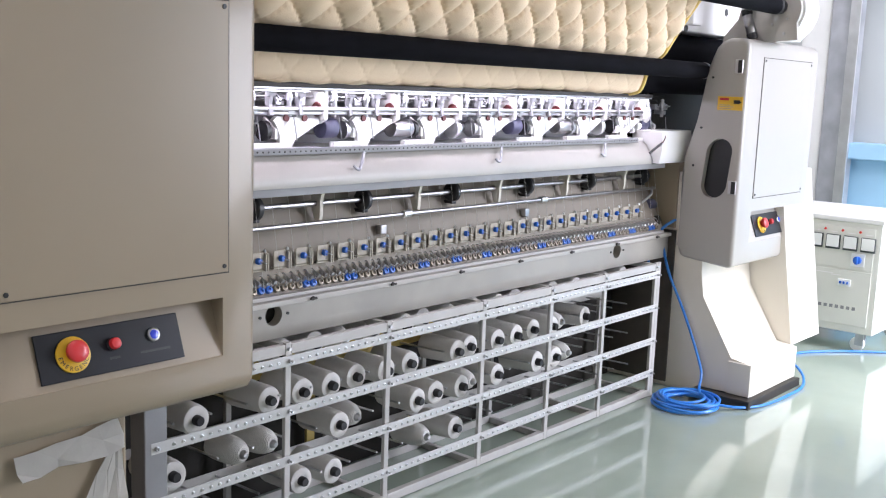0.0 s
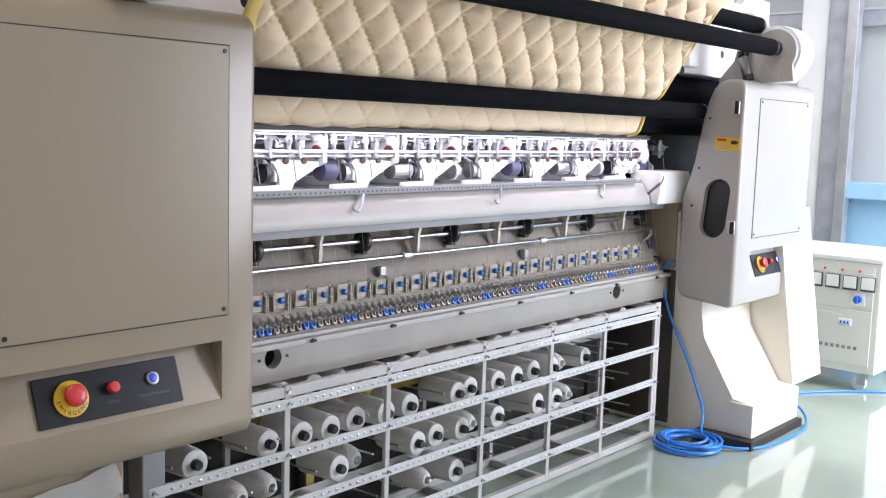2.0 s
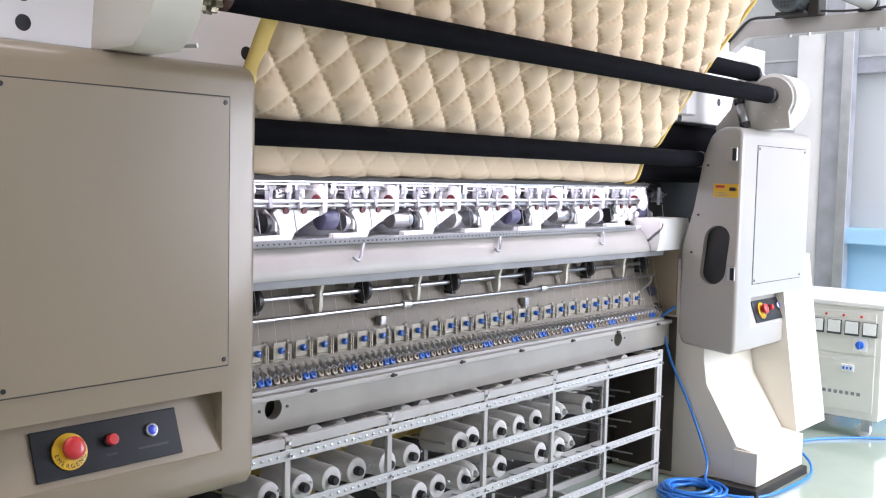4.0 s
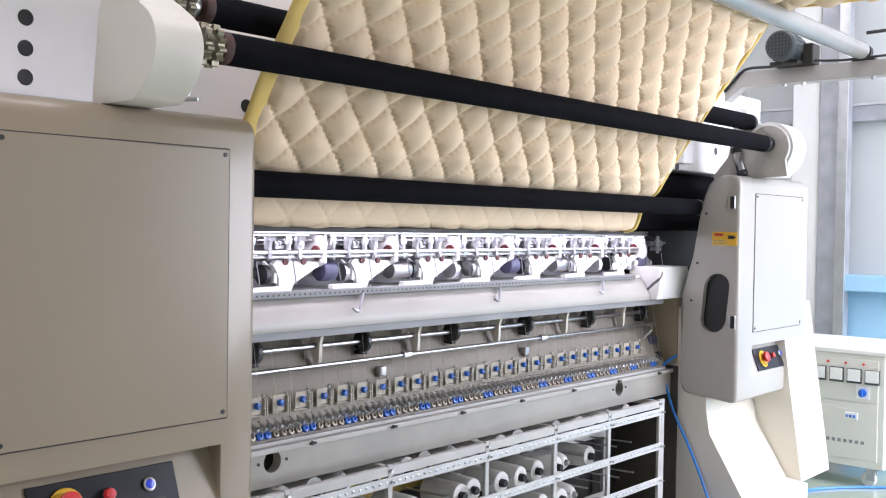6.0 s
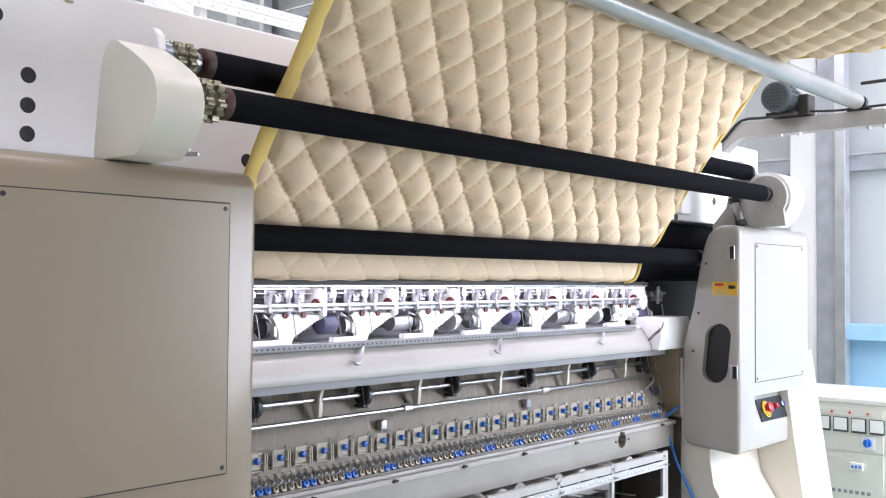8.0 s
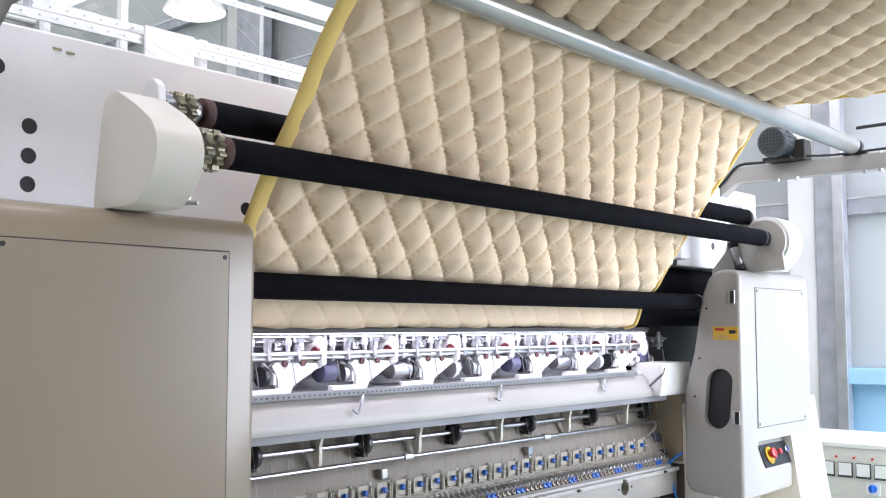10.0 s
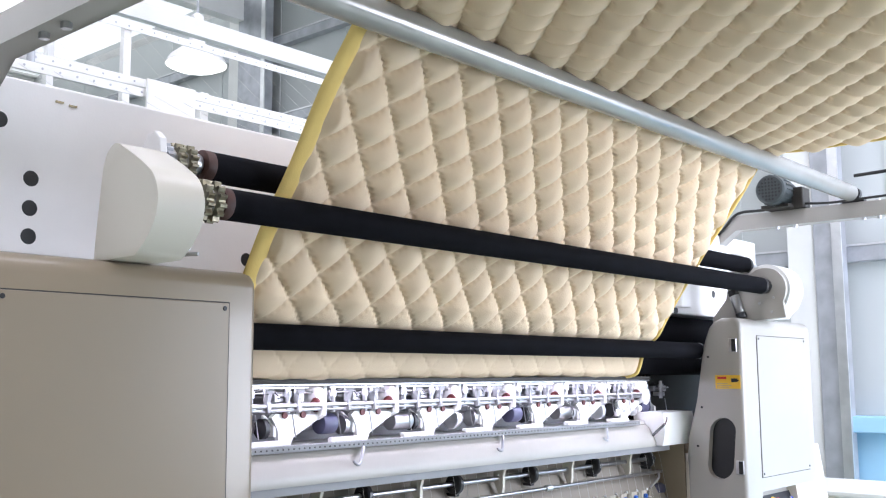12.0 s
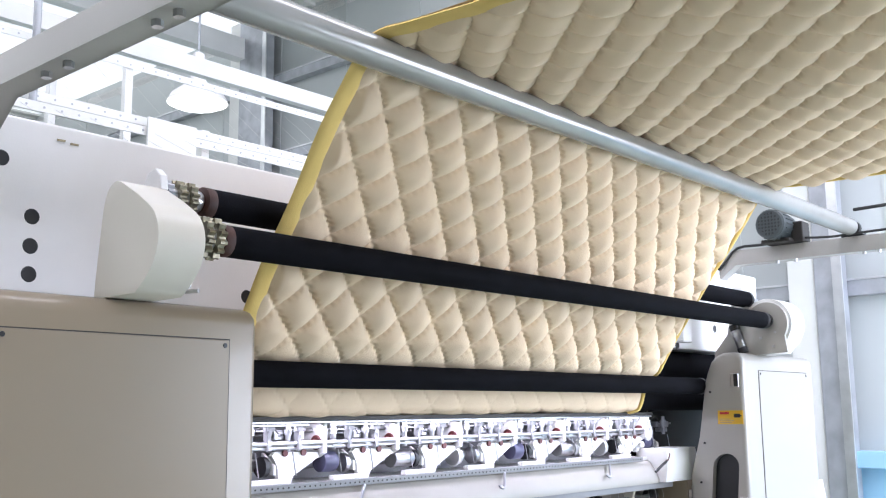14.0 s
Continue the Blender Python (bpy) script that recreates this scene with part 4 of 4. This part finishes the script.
def quilt_sheet():
    g = thing("quilt", "cream diamond-quilted mattress cloth with yellow foam edge", "quilt")
    xa, xb = QX0 + 0.022, QX1 - 0.012
    nx = int((xb - xa) / 0.0036)
    xv = np.linspace(xa, xb, nx)
    X, S = np.meshgrid(xv, sv)
    # the stitch lines lean a little differently on each stretch of the cloth
    s0 = sv[int(np.argmin(np.abs(yv - 1.418)))]
    rel = sv - s0
    m1 = np.interp(rel, [-0.10, 0.02, 0.46, 0.56], [0.95, 0.90, 0.92, 1.08])
    m2 = np.interp(rel, [-0.10, 0.02, 0.46, 0.56], [0.95, 1.25, 1.25, 0.86])
    ds = sv[1] - sv[0]
    i0 = int(np.argmin(np.abs(rel - 0.182)))
    f1, f2 = np.cumsum(m1) * ds, np.cumsum(m2) * ds
    f1, f2 = f1 - f1[i0], f2 - f2[i0]
    c = (X - 1.433 - f1[:, None]) / PITCH * math.pi
    a = (X - 1.433 + f2[:, None]) / PITCH * math.pi
    sa, sc = np.abs(np.sin(a)), np.abs(np.sin(c))
    a2 = a + 0.045 * np.sin(c * 10.0) * np.exp(-(sa / 0.22) ** 2)
    c2 = c + 0.11 * np.sin(a * 10.0) * np.exp(-(sc / 0.24) ** 2)
    sa, sc = np.abs(np.sin(a2)), np.abs(np.sin(c2))
    puff = (0.30 * (1 - (1 - sa) ** 8) + 0.70 * sa) * (0.45 * (1 - (1 - sc) ** 8) + 0.55 * sc)
    wob = np.sin(X * 9.1 + S * 3.3) * 0.0022 + np.sin(S * 6.7 - X * 4.1) * 0.0018
    edge = np.minimum(1, np.minimum(X - xa, xb - X) / 0.03)
    tight = np.clip((zv - 1.30) / 0.10, 0.22, 1.0)[:, None]     # pulled flat round the lower rollers
    H = 0.031 * puff * (0.25 + 0.75 * edge) * tight + wob
    Y = yv[:, None] + ny[:, None] * H
    Z = zv[:, None] + nz[:, None] * H
    me = bpy.data.meshes.new("padded_face")
    verts = np.stack([X, Y, Z], -1).reshape(-1, 3)
    idx = np.arange(NS * nx).reshape(NS, nx)
    faces = np.stack([idx[:-1, :-1], idx[1:, :-1], idx[1:, 1:], idx[:-1, 1:]], -1).reshape(-1, 4)
    me.from_pydata(verts.tolist(), [], faces.tolist())
    me.materials.append(QUILT)
    for p in me.polygons:
        p.use_smooth = True
    face = new("padded_face", me)
    face.parent = g
    # backing cloth
    bm = B()
    step = 4
    rows = []
    for i in range(0, NS, step):
        rows.append([bm.verts.new((x, yv[i] - ny[i] * 0.006, zv[i] - nz[i] * 0.006)) for x in (QX0 + 0.004, QX1 - 0.004)])
    for p, q in zip(rows, rows[1:]):
        bm.faces.new((p[0], p[1], q[1], q[0]))
    part("backing_cloth", bm, QUILT, g, smooth=True)
    # foam edges
    for name, x, w in (("foam_edge", QX0 - 0.010, 0.048), ("foam_edge", QX1 - 0.016, 0.016)):
        bm = B()
        prev = None
        for i in range(0, NS, 2):
            sag = 0.004 * math.sin(sv[i] * 7) + 0.003 * math.sin(sv[i] * 19 + 1)
            ring = []
            for k in range(10):
                t = 2 * math.pi * k / 10
                ex, eh = math.cos(t), math.sin(t)
                h = 0.0055 + 0.008 * eh
                ring.append(bm.verts.new((x + w / 2 + ex * w / 2 + sag * (1 if x < 2 else -1), yv[i] + ny[i] * h, zv[i] + nz[i] * h)))
            if prev:
                for k in range(10):
                    j = (k + 1) % 10
                    bm.faces.new((prev[k], prev[j], ring[j], ring[k]))
            prev = ring
        part(name, bm, BINDING, g, "yellow foam border", True)


quilt_sheet()

# ---- thread rack ----
RY = 1.898
POSTS = (1.602, 1.968, 2.395, 2.762, 3.10, 3.470)
BARS = (0.4985, 0.366, 0.232, 0.100)
LEVELS = (0.382, 0.262, 0.132, 0.500)
BY = 2.145


def thread_rack():
    g = thing("thread_rack", "white painted metal thread rack with perforated bars and pins", "thread rack")
    for x in POSTS:
        part("post", box(B(), x - 0.009, x + 0.009, RY, RY + 0.012, 0.0, 0.545, 0.0015), RACKW, g)
        part("back_post", box(B(), x - 0.009, x + 0.009, BY, BY + 0.014, 0.0, 0.545, 0.0015), RACKW, g)
        part("floor_bar", box(B(), x - 0.009, x + 0.009, RY + 0.013, BY - 0.001, 0.0, 0.02, 0.0015), RACKW, g)
        part("top_bar", box(B(), x - 0.009, x + 0.009, RY + 0.013, BY - 0.001, 0.52, 0.54, 0.0015), RACKW, g)
    bm = B(); box(bm, 1.184, 1.243, RY - 0.004, RY + 0.055, 0.0, 0.545, 0.003)
    part("end_post", bm, GREYP, g, "grey square end post")
    part("end_post", box(B(), 3.480, 3.502, RY + 0.0005, RY + 0.0125, 0.0, 0.545, 0.0015), RACKW, g, "white flat end post")
    for z in BARS:
        bar = part("perforated_bar", box(B(), 1.20, 3.488, RY - 0.005, RY - 0.001, z - 0.0135, z + 0.0135, 0.001), BARW, g, "white perforated bar")
        bm = B()
        x = 1.26
        while x < 3.47:
            if min(abs(x - p) for p in POSTS) > 0.016:
                lathe(bm, [(0.0042, 0.0), (0.0042, 0.0025), (0.0022, 0.003), (0.002, 0.0005)], (x, RY - 0.005, z), (0, -1, 0), 8)
            x += 0.0255
        tagged(part("eyelet_strip", bm, ALU, bar), kind="stuff")
        for p in POSTS + (1.213,):
            bm = B(); cyl(bm, (p, RY - 0.012, z), (p, RY - 0.005, z), 0.0058, 8, bev=0.001); cyl(bm, (p + 0.002, RY - 0.020, z), (p + 0.002, RY - 0.012, z), 0.003, 8)
            part("bolt", bm, STEEL, bar)
    for p0, p1 in zip((1.20,) + POSTS, POSTS):
        part("top_rail", box(B(), p0 + 0.010, p1 - 0.010, RY, RY + 0.02, 0.515, 0.541, 0.0015), RACKW, g)
        part("bottom_rail", box(B(), p0 + 0.010, p1 - 0.010, RY, RY + 0.02, 0.002, 0.028, 0.0015), RACKW, g)
    for p in POSTS:
        bm = B(); cyl(bm, (p, RY - 0.008, 0.529), (p, RY, 0.529), 0.005, 8)
        part("bolt", bm, STEEL, g)
    for z in LEVELS + (0.012,):
        part("back_bar", box(B(), 2.47 if z == LEVELS[0] else 1.20, 3.488, BY - 0.004, BY - 0.001, z - 0.0135, z + 0.0135, 0.001), RACKW, g)
    for p0, p1 in zip((1.20,) + POSTS, POSTS):
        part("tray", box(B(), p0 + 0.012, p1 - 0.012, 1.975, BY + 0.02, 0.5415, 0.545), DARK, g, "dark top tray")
    pin = None
    for li, z in enumerate(LEVELS):
        for i in range(20):
            x = 1.30 + i * 0.108 + 0.02 * li
            if x > 3.45:
                break
            if pin is None:
                bm = B(); cyl(bm, (0, BY - 0.004, 0), (0, 1.955, 0.006), 0.0032, 8)
                pin = part("pin", bm, STEEL, g, "thin steel cone pin")
                pin.location = (x, 0, z)
            else:
                share(pin, Matrix.Translation((x, 0, z)), g)


thread_rack()


def cone_thing():
    g = thing("thread_cone", "white sewing thread cone with black core", "thread cone", "thread cones in the rack")
    bm = B()
    prof = [(0.014, 0.0015), (0.016, 0.0), (0.0335, 0.0), (0.0352, 0.0012), (0.037, 0.010)]
    for i in range(1, 12):
        prof.append((0.037 + 0.0045 * i / 11 + 0.0006 * math.sin(i * 2.3), 0.012 + 0.12 * i / 11))
    prof += [(0.040, 0.140), (0.030, 0.147), (0.02, 0.148)]
    lathe(bm, prof, (0, 0, 0), (0, 1, 0), 28)
    part("yarn", bm, YARN, g, smooth=True)
    bm = B(); lathe(bm, [(0.0105, -0.018), (0.0125, -0.015), (0.0135, 0.001), (0.012, 0.003)], (0, 0, 0), (0, 1, 0), 18)
    part("core", bm, BLACKP, g, "black plastic core", True)
    return g


def spent_cone():
    g = thing("thread_cone", "partly used cream thread cone with steel pin tip", "thread cone", "thread cones in the rack")
    bm = B(); lathe(bm, [(0.014, 0.0), (0.018, 0.002), (0.026, 0.012), (0.034, 0.032), (0.037, 0.055), (0.0375, 0.10), (0.036, 0.125), (0.02, 0.128)], (0, 0, 0), (0, 1, 0), 28)
    part("yarn", bm, YARN, g, smooth=True)
    bm = B(); lathe(bm, [(0.006, -0.012), (0.008, -0.010), (0.0125, 0.0), (0.0135, 0.004)], (0, 0, 0), (0, 1, 0), 16)
    part("core", bm, STEEL, g, "metal core", True)
    return g


full = cone_thing()
used = spent_cone()
CONES = {0: ((1.369, 0), (1.594, 0), (1.705, 0), (1.801, 0), (1.908, 0), (2.016, 0), (2.123, 0), (2.333, 0), (2.41, 0), (2.544, 0), (2.643, 0), (2.752, 0), (2.845, 0), (2.923, 1), (3.069, 0)),
         1: ((1.296, 0), (1.502, 1), (1.605, 1), (1.833, 0), (1.914, 1), (2.153, 0), (2.253, 0), (2.362, 0), (2.43, 1), (2.553, 0), (2.783, 0), (2.886, 0), (2.967, 1)),
         2: ((1.704, 0), (1.813, 0), (2.207, 1), (2.336, 0))}
done = {0: False, 1: False}
for lv, items in CONES.items():
    for x, used_one in items:
        src = used if used_one else full
        m = Matrix.Translation((x, 1.957 + 0.008 * math.sin(x * 37), LEVELS[lv] - 0.002)) @ Matrix.Rotation(radians(2.5 * math.sin(x * 91)), 4, 'Z') @ Matrix.Rotation(radians(-2 + 1.5 * math.sin(x * 53)), 4, 'X')
        if not done[used_one]:
            src.matrix_basis = m
            done[used_one] = True
        else:
            copy_thing(src, m)
# top row, in the shade of the beam
for i in range(19):
    x = 1.30 + i * 0.1135 + 0.008 * math.sin(i * 2.1)
    copy_thing(used if i % 4 == 1 else full, Matrix.Translation((x, 1.972 + 0.012 * math.sin(i * 3.3), LEVELS[3] - 0.002)) @ Matrix.Rotation(radians(3 * math.sin(i * 5)), 4, 'Z'))
# behind the rack: added near-black sheet for the shaded floor, and mustard board
part_g = thing("back_panel", "near-black sheet added behind the rack so the floor beyond stays dark", "machine panel")
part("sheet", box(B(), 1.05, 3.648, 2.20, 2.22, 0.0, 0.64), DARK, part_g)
mb = tagged(part("mustard_board", box(B(), 1.20, 2.46, BY + 0.016, BY + 0.030, 0.364, 0.47, 0.002), OLIVE), "mustard coloured board behind the thread rack", "board")
part("board_stand", box(B(), 1.9, 1.93, BY + 0.018, BY + 0.028, 0.0, 0.364), OLIVE, mb)

# ---- blue air hose ----
hg = thing("air_hose", "coiled blue air hose on the floor by the leg", "hose")
rng = random.Random(4)
pts = []
for i in range(9 * 20 + 8):
    a = 2 * math.pi * i / 20 + 0.6
    t = i / (9 * 20)
    r = 0.112 + 0.022 * math.sin(i * 0.171) - 0.012 * t
    pts.append(Vector((3.475 + 0.004 * math.sin(i * 0.31) + r * math.cos(a), 1.735 + 0.010 * math.sin(i * 0.23) + r * 0.98 * math.sin(a), 0.007 + 0.030 * t + 0.005 * abs(math.sin(i * 0.37)))))
bm = B(); tube(bm, pts, 0.0055, 8)
part("coil", bm, HOSE, hg, "coiled blue hose", True)
bm = B(); tube(bm, smooth_line([(3.635, 2.0, 0.66), (3.62, 1.965, 0.60), (3.63, 1.93, 0.48), (3.645, 1.86, 0.33), (3.645, 1.80, 0.2), (3.63, 1.755, 0.10), (3.59, 1.74, 0.045), (3.54, 1.70, 0.03)], 0.02), 0.0055, 8)
part("rising_hose", bm, HOSE, hg, smooth=True)
bm = B(); tube(bm, smooth_line([(3.52, 1.63, 0.02), (3.58, 1.56, 0.012), (3.70, 1.515, 0.007), (3.90, 1.50, 0.007), (4.08, 1.51, 0.01), (4.16, 1.56, 0.05), (4.14, 1.66, 0.12)], 0.02), 0.0055, 8)
part("foot_hose", bm, HOSE, hg, smooth=True)
bm = B(); tube(bm, smooth_line([(4.13, 1.80, 0.006), (4.4, 1.78, 0.006), (4.62, 1.74, 0.006), (4.8, 1.62, 0.006), (5.0, 1.42, 0.006), (5.15, 1.38, 0.006), (5.5, 1.5, 0.006)], 0.03), 0.006, 8)
part("floor_hose", bm, HOSE, hg, smooth=True)
bm = B(); tube(bm, smooth_line([(3.655, 1.93, 0.70), (3.62, 1.97, 0.66), (3.635, 2.0, 0.60), (3.61, 2.02, 0.56), (3.64, 2.03, 0.50)], 0.02), 0.006, 8)
part("loop_hose", bm, HOSE, hg, smooth=True)
vg = thing("air_valve", "small metal air valve fixed beside the beam end", "valve")
bm = B(); cyl(bm, (3.62, 2.0, 0.665), (3.62, 2.0, 0.71), 0.016, 14, bev=0.003); cyl(bm, (3.60, 2.0, 0.69), (3.659, 2.0, 0.69), 0.009, 12)
part("valve_body", bm, DARK, vg, smooth=True)
bm = B(); cyl(bm, (3.598, 2.04, 0.75), (3.658, 2.04, 0.75), 0.024, 16, bev=0.003)
part("regulator", bm, NAVY, vg, smooth=True)

# ---- voltage stabiliser on castors ----


def stabiliser():
    g = thing("voltage_stabiliser", "pale grey voltage stabiliser cabinet with meters on castors", "electrical cabinet")
    x0, x1, y0, y1, z0, z1 = 4.85, 5.45, 1.492, 2.12, 0.095, 0.640
    bm = B(); box(bm, x0, x1, y0, y1, z0, z1 - 0.012, 0.004)
    part("body", bm, STAB, g)
    bm = B(); box(bm, x0 - 0.008, x1 + 0.008, y0 - 0.008, y1 + 0.008, z1 - 0.0115, z1 + 0.012, 0.005)
    part("lid", bm, WHITE, g, "white lid")
    up_ = part("upper_panel", box(B(), x0 - 0.004, x0, y0 + 0.03, y1 - 0.03, 0.405, 0.605, 0.0015), STAB, g)
    lo_ = part("lower_panel", box(B(), x0 - 0.004, x0, y0 + 0.03, y1 - 0.03, 0.13, 0.395, 0.0015), STAB, g)
    for i in range(6):
        y = 1.548 + i * 0.083
        me_ = part("meter", box(B(), x0 - 0.014, x0 - 0.0042, y - 0.034, y + 0.034, 0.492, 0.562, 0.002), MOTORG, up_, "square panel meter")
        part("meter_face", box(B(), x0 - 0.016, x0 - 0.0142, y - 0.030, y + 0.030, 0.502, 0.559, 0.001), METERW, me_)
        bm = B(); cyl(bm, (x0 - 0.010, y + 0.042, 0.585), (x0 - 0.004, y + 0.042, 0.585), 0.006, 10)
        part("indicator", bm, TEALB, up_, "small red indicator lamp")
        part("legend", box(B(), x0 - 0.0052, x0 - 0.0042, y - 0.018, y + 0.018, 0.573, 0.577), BEAMW, up_)
    sw = part("switch_plate", box(B(), x0 - 0.007, x0 - 0.0042, 1.558, 1.622, 0.420, 0.482, 0.002), METERW, up_, "rotary switch plate")
    bm = B(); cyl(bm, (x0 - 0.022, 1.59, 0.451), (x0 - 0.007, 1.59, 0.451), 0.019, 18, bev=0.002); box(bm, x0 - 0.034, x0 - 0.022, 1.584, 1.596, 0.433, 0.469, 0.002)
    part("switch_knob", bm, BLUE, sw, "blue rotary knob", True)
    bk = part("breaker", box(B(), x0 - 0.012, x0 - 0.0042, 1.612, 1.672, 0.318, 0.352, 0.002), METERW, lo_, "white breaker")
    for i in range(3):
        part("breaker_toggle", box(B(), x0 - 0.020, x0 - 0.0122, 1.621 + i * 0.017, 1.629 + i * 0.017, 0.329, 0.341, 0.001), BLUE, bk)
    for i in range(11):
        part("maker_mark", box(B(), x0 - 0.0052, x0 - 0.0042, 1.58 + i * 0.027, 1.596 + i * 0.027, 0.205, 0.221), GREYP, lo_)
    for wd, zz, ya in ((0.09, 0.385, 1.78), (0.05, 0.365, 1.66), (0.13, 0.372, 1.70)):
        part("faint_line", box(B(), x0 - 0.0052, x0 - 0.0042, ya, ya + wd, zz, zz + 0.004), BEAMW, lo_)
    for x in (x0 + 0.06, x1 - 0.06):
        for y in (y0 + 0.07, y1 - 0.07):
            bm = B(); box(bm, x - 0.025, x + 0.025, y - 0.025, y + 0.025, 0.088, 0.0945); box(bm, x - 0.02, x - 0.015, y - 0.02, y + 0.02, 0.03, 0.088); box(bm, x + 0.015, x + 0.02, y - 0.02, y + 0.02, 0.03, 0.088)
            f = part("castor_fork", bm, STEEL, g)
            bm = B(); cyl(bm, (x - 0.013, y + 0.012, 0.034), (x + 0.013, y + 0.012, 0.034), 0.034, 20, bev=0.004)
            part("castor_wheel", bm, WHITE, f, "pale castor wheel", True)


stabiliser()

# ---- creel frame and lamp above the machine ----
cg = thing("creel_frame", "white perforated thread guide rails on posts behind", "thread frame")
for y, z, x0, x1 in ((3.0, 2.185, 0.3, 4.6), (3.05, 2.235, 0.3, 4.6), (3.6, 2.65, 0.3, 5.2), (4.2, 2.99, 0.5, 5.6)):
    big = y > 4
    r = part("guide_rail", box(B(), x0, x1, y, y + (0.05 if big else 0.006), z - (0.045 if big else 0.016), z + (0.045 if big else 0.016), 0.001), WHITE, cg)
    if not big:
        bm = B()
        x = x0 + 0.05
        while x < x1:
            cyl(bm, (x, y - 0.001, z), (x, y + 0.001, z), 0.004, 8)
            x += 0.06
        tagged(part("rail_holes", bm, GALV, r), kind="stuff")
for x in (0.45, 2.135, 4.4):
    part("frame_post", box(B(), x, x + 0.035, 3.06, 3.095, 0.0, 2.26, 0.002), WHITE, cg)
    part("cross_bar", box(B(), x, x + 0.035, 3.096, 4.22, 2.20, 2.23, 0.002), WHITE, cg)
    part("rear_post", box(B(), x, x + 0.035, 4.26, 4.30, 0.0, 3.03, 0.002), WHITE, cg)
    part("mid_post", box(B(), x, x + 0.035, 3.61, 3.64, 2.231, 2.67, 0.002), WHITE, cg)
part("label_board", box(B(), 1.86, 2.06, 2.985, 2.995, 2.09, 2.235, 0.002), WHITE, cg, "white board")
bm = B()
for i in range(26):
    x = 1.0 + i * 0.12
    cyl(bm, (x, 2.25, 1.815), (x + 0.05, 3.0, 2.185), 0.0006, 4)
    cyl(bm, (x + 0.05, 3.0, 2.185), (x + 0.1, 3.6, 2.65), 0.0006, 4)
tagged(part("threads", bm, YARN, cg), kind="stuff")


def pendant():
    g = thing("pendant_lamp", "lit high-bay pendant lamp hanging from the roof", "lamp")
    x, y, z = 4.14, 6.0, 3.50
    bm = B(); lathe(bm, [(0.05, 0.20), (0.06, 0.13), (0.10, 0.10), (0.19, 0.03), (0.225, -0.03), (0.222, -0.034), (0.20, -0.02)], (x, y, z), (0, 0, 1), 36)
    part("shade", bm, BEAMW, g, "white lamp shade", True)
    bm = B(); lathe(bm, [(0.20, -0.022), (0.215, -0.035), (0.16, -0.06), (0.05, -0.07)], (x, y, z), (0, 0, 1), 36)
    part("diffuser", bm, LAMPG, g, "glowing lamp diffuser", True)
    bm = B(); lathe(bm, [(0.02, 0.36), (0.045, 0.34), (0.05, 0.2), (0.045, 0.19)], (x, y, z), (0, 0, 1), 20)
    part("socket", bm, BEAMW, g, smooth=True)
    bm = B(); cyl(bm, (x, y, z + 0.35), (x, y, 5.2), 0.010, 8)
    part("cord", bm, GALV, g, "lamp cord")


pendant()
tg = thing("cable_tray", "grey metal cable box with a conduit hanging from the roof", "cable box")
bm = B(); box(bm, 1.26, 1.44, 2.9, 3.05, 2.74, 2.90, 0.005)
part("box", bm, GALV, tg)
bm = B(); cyl(bm, (1.46, 3.02, 2.2), (1.46, 3.02, 5.2), 0.013, 10)
part("conduit", bm, GALV, tg, smooth=True)
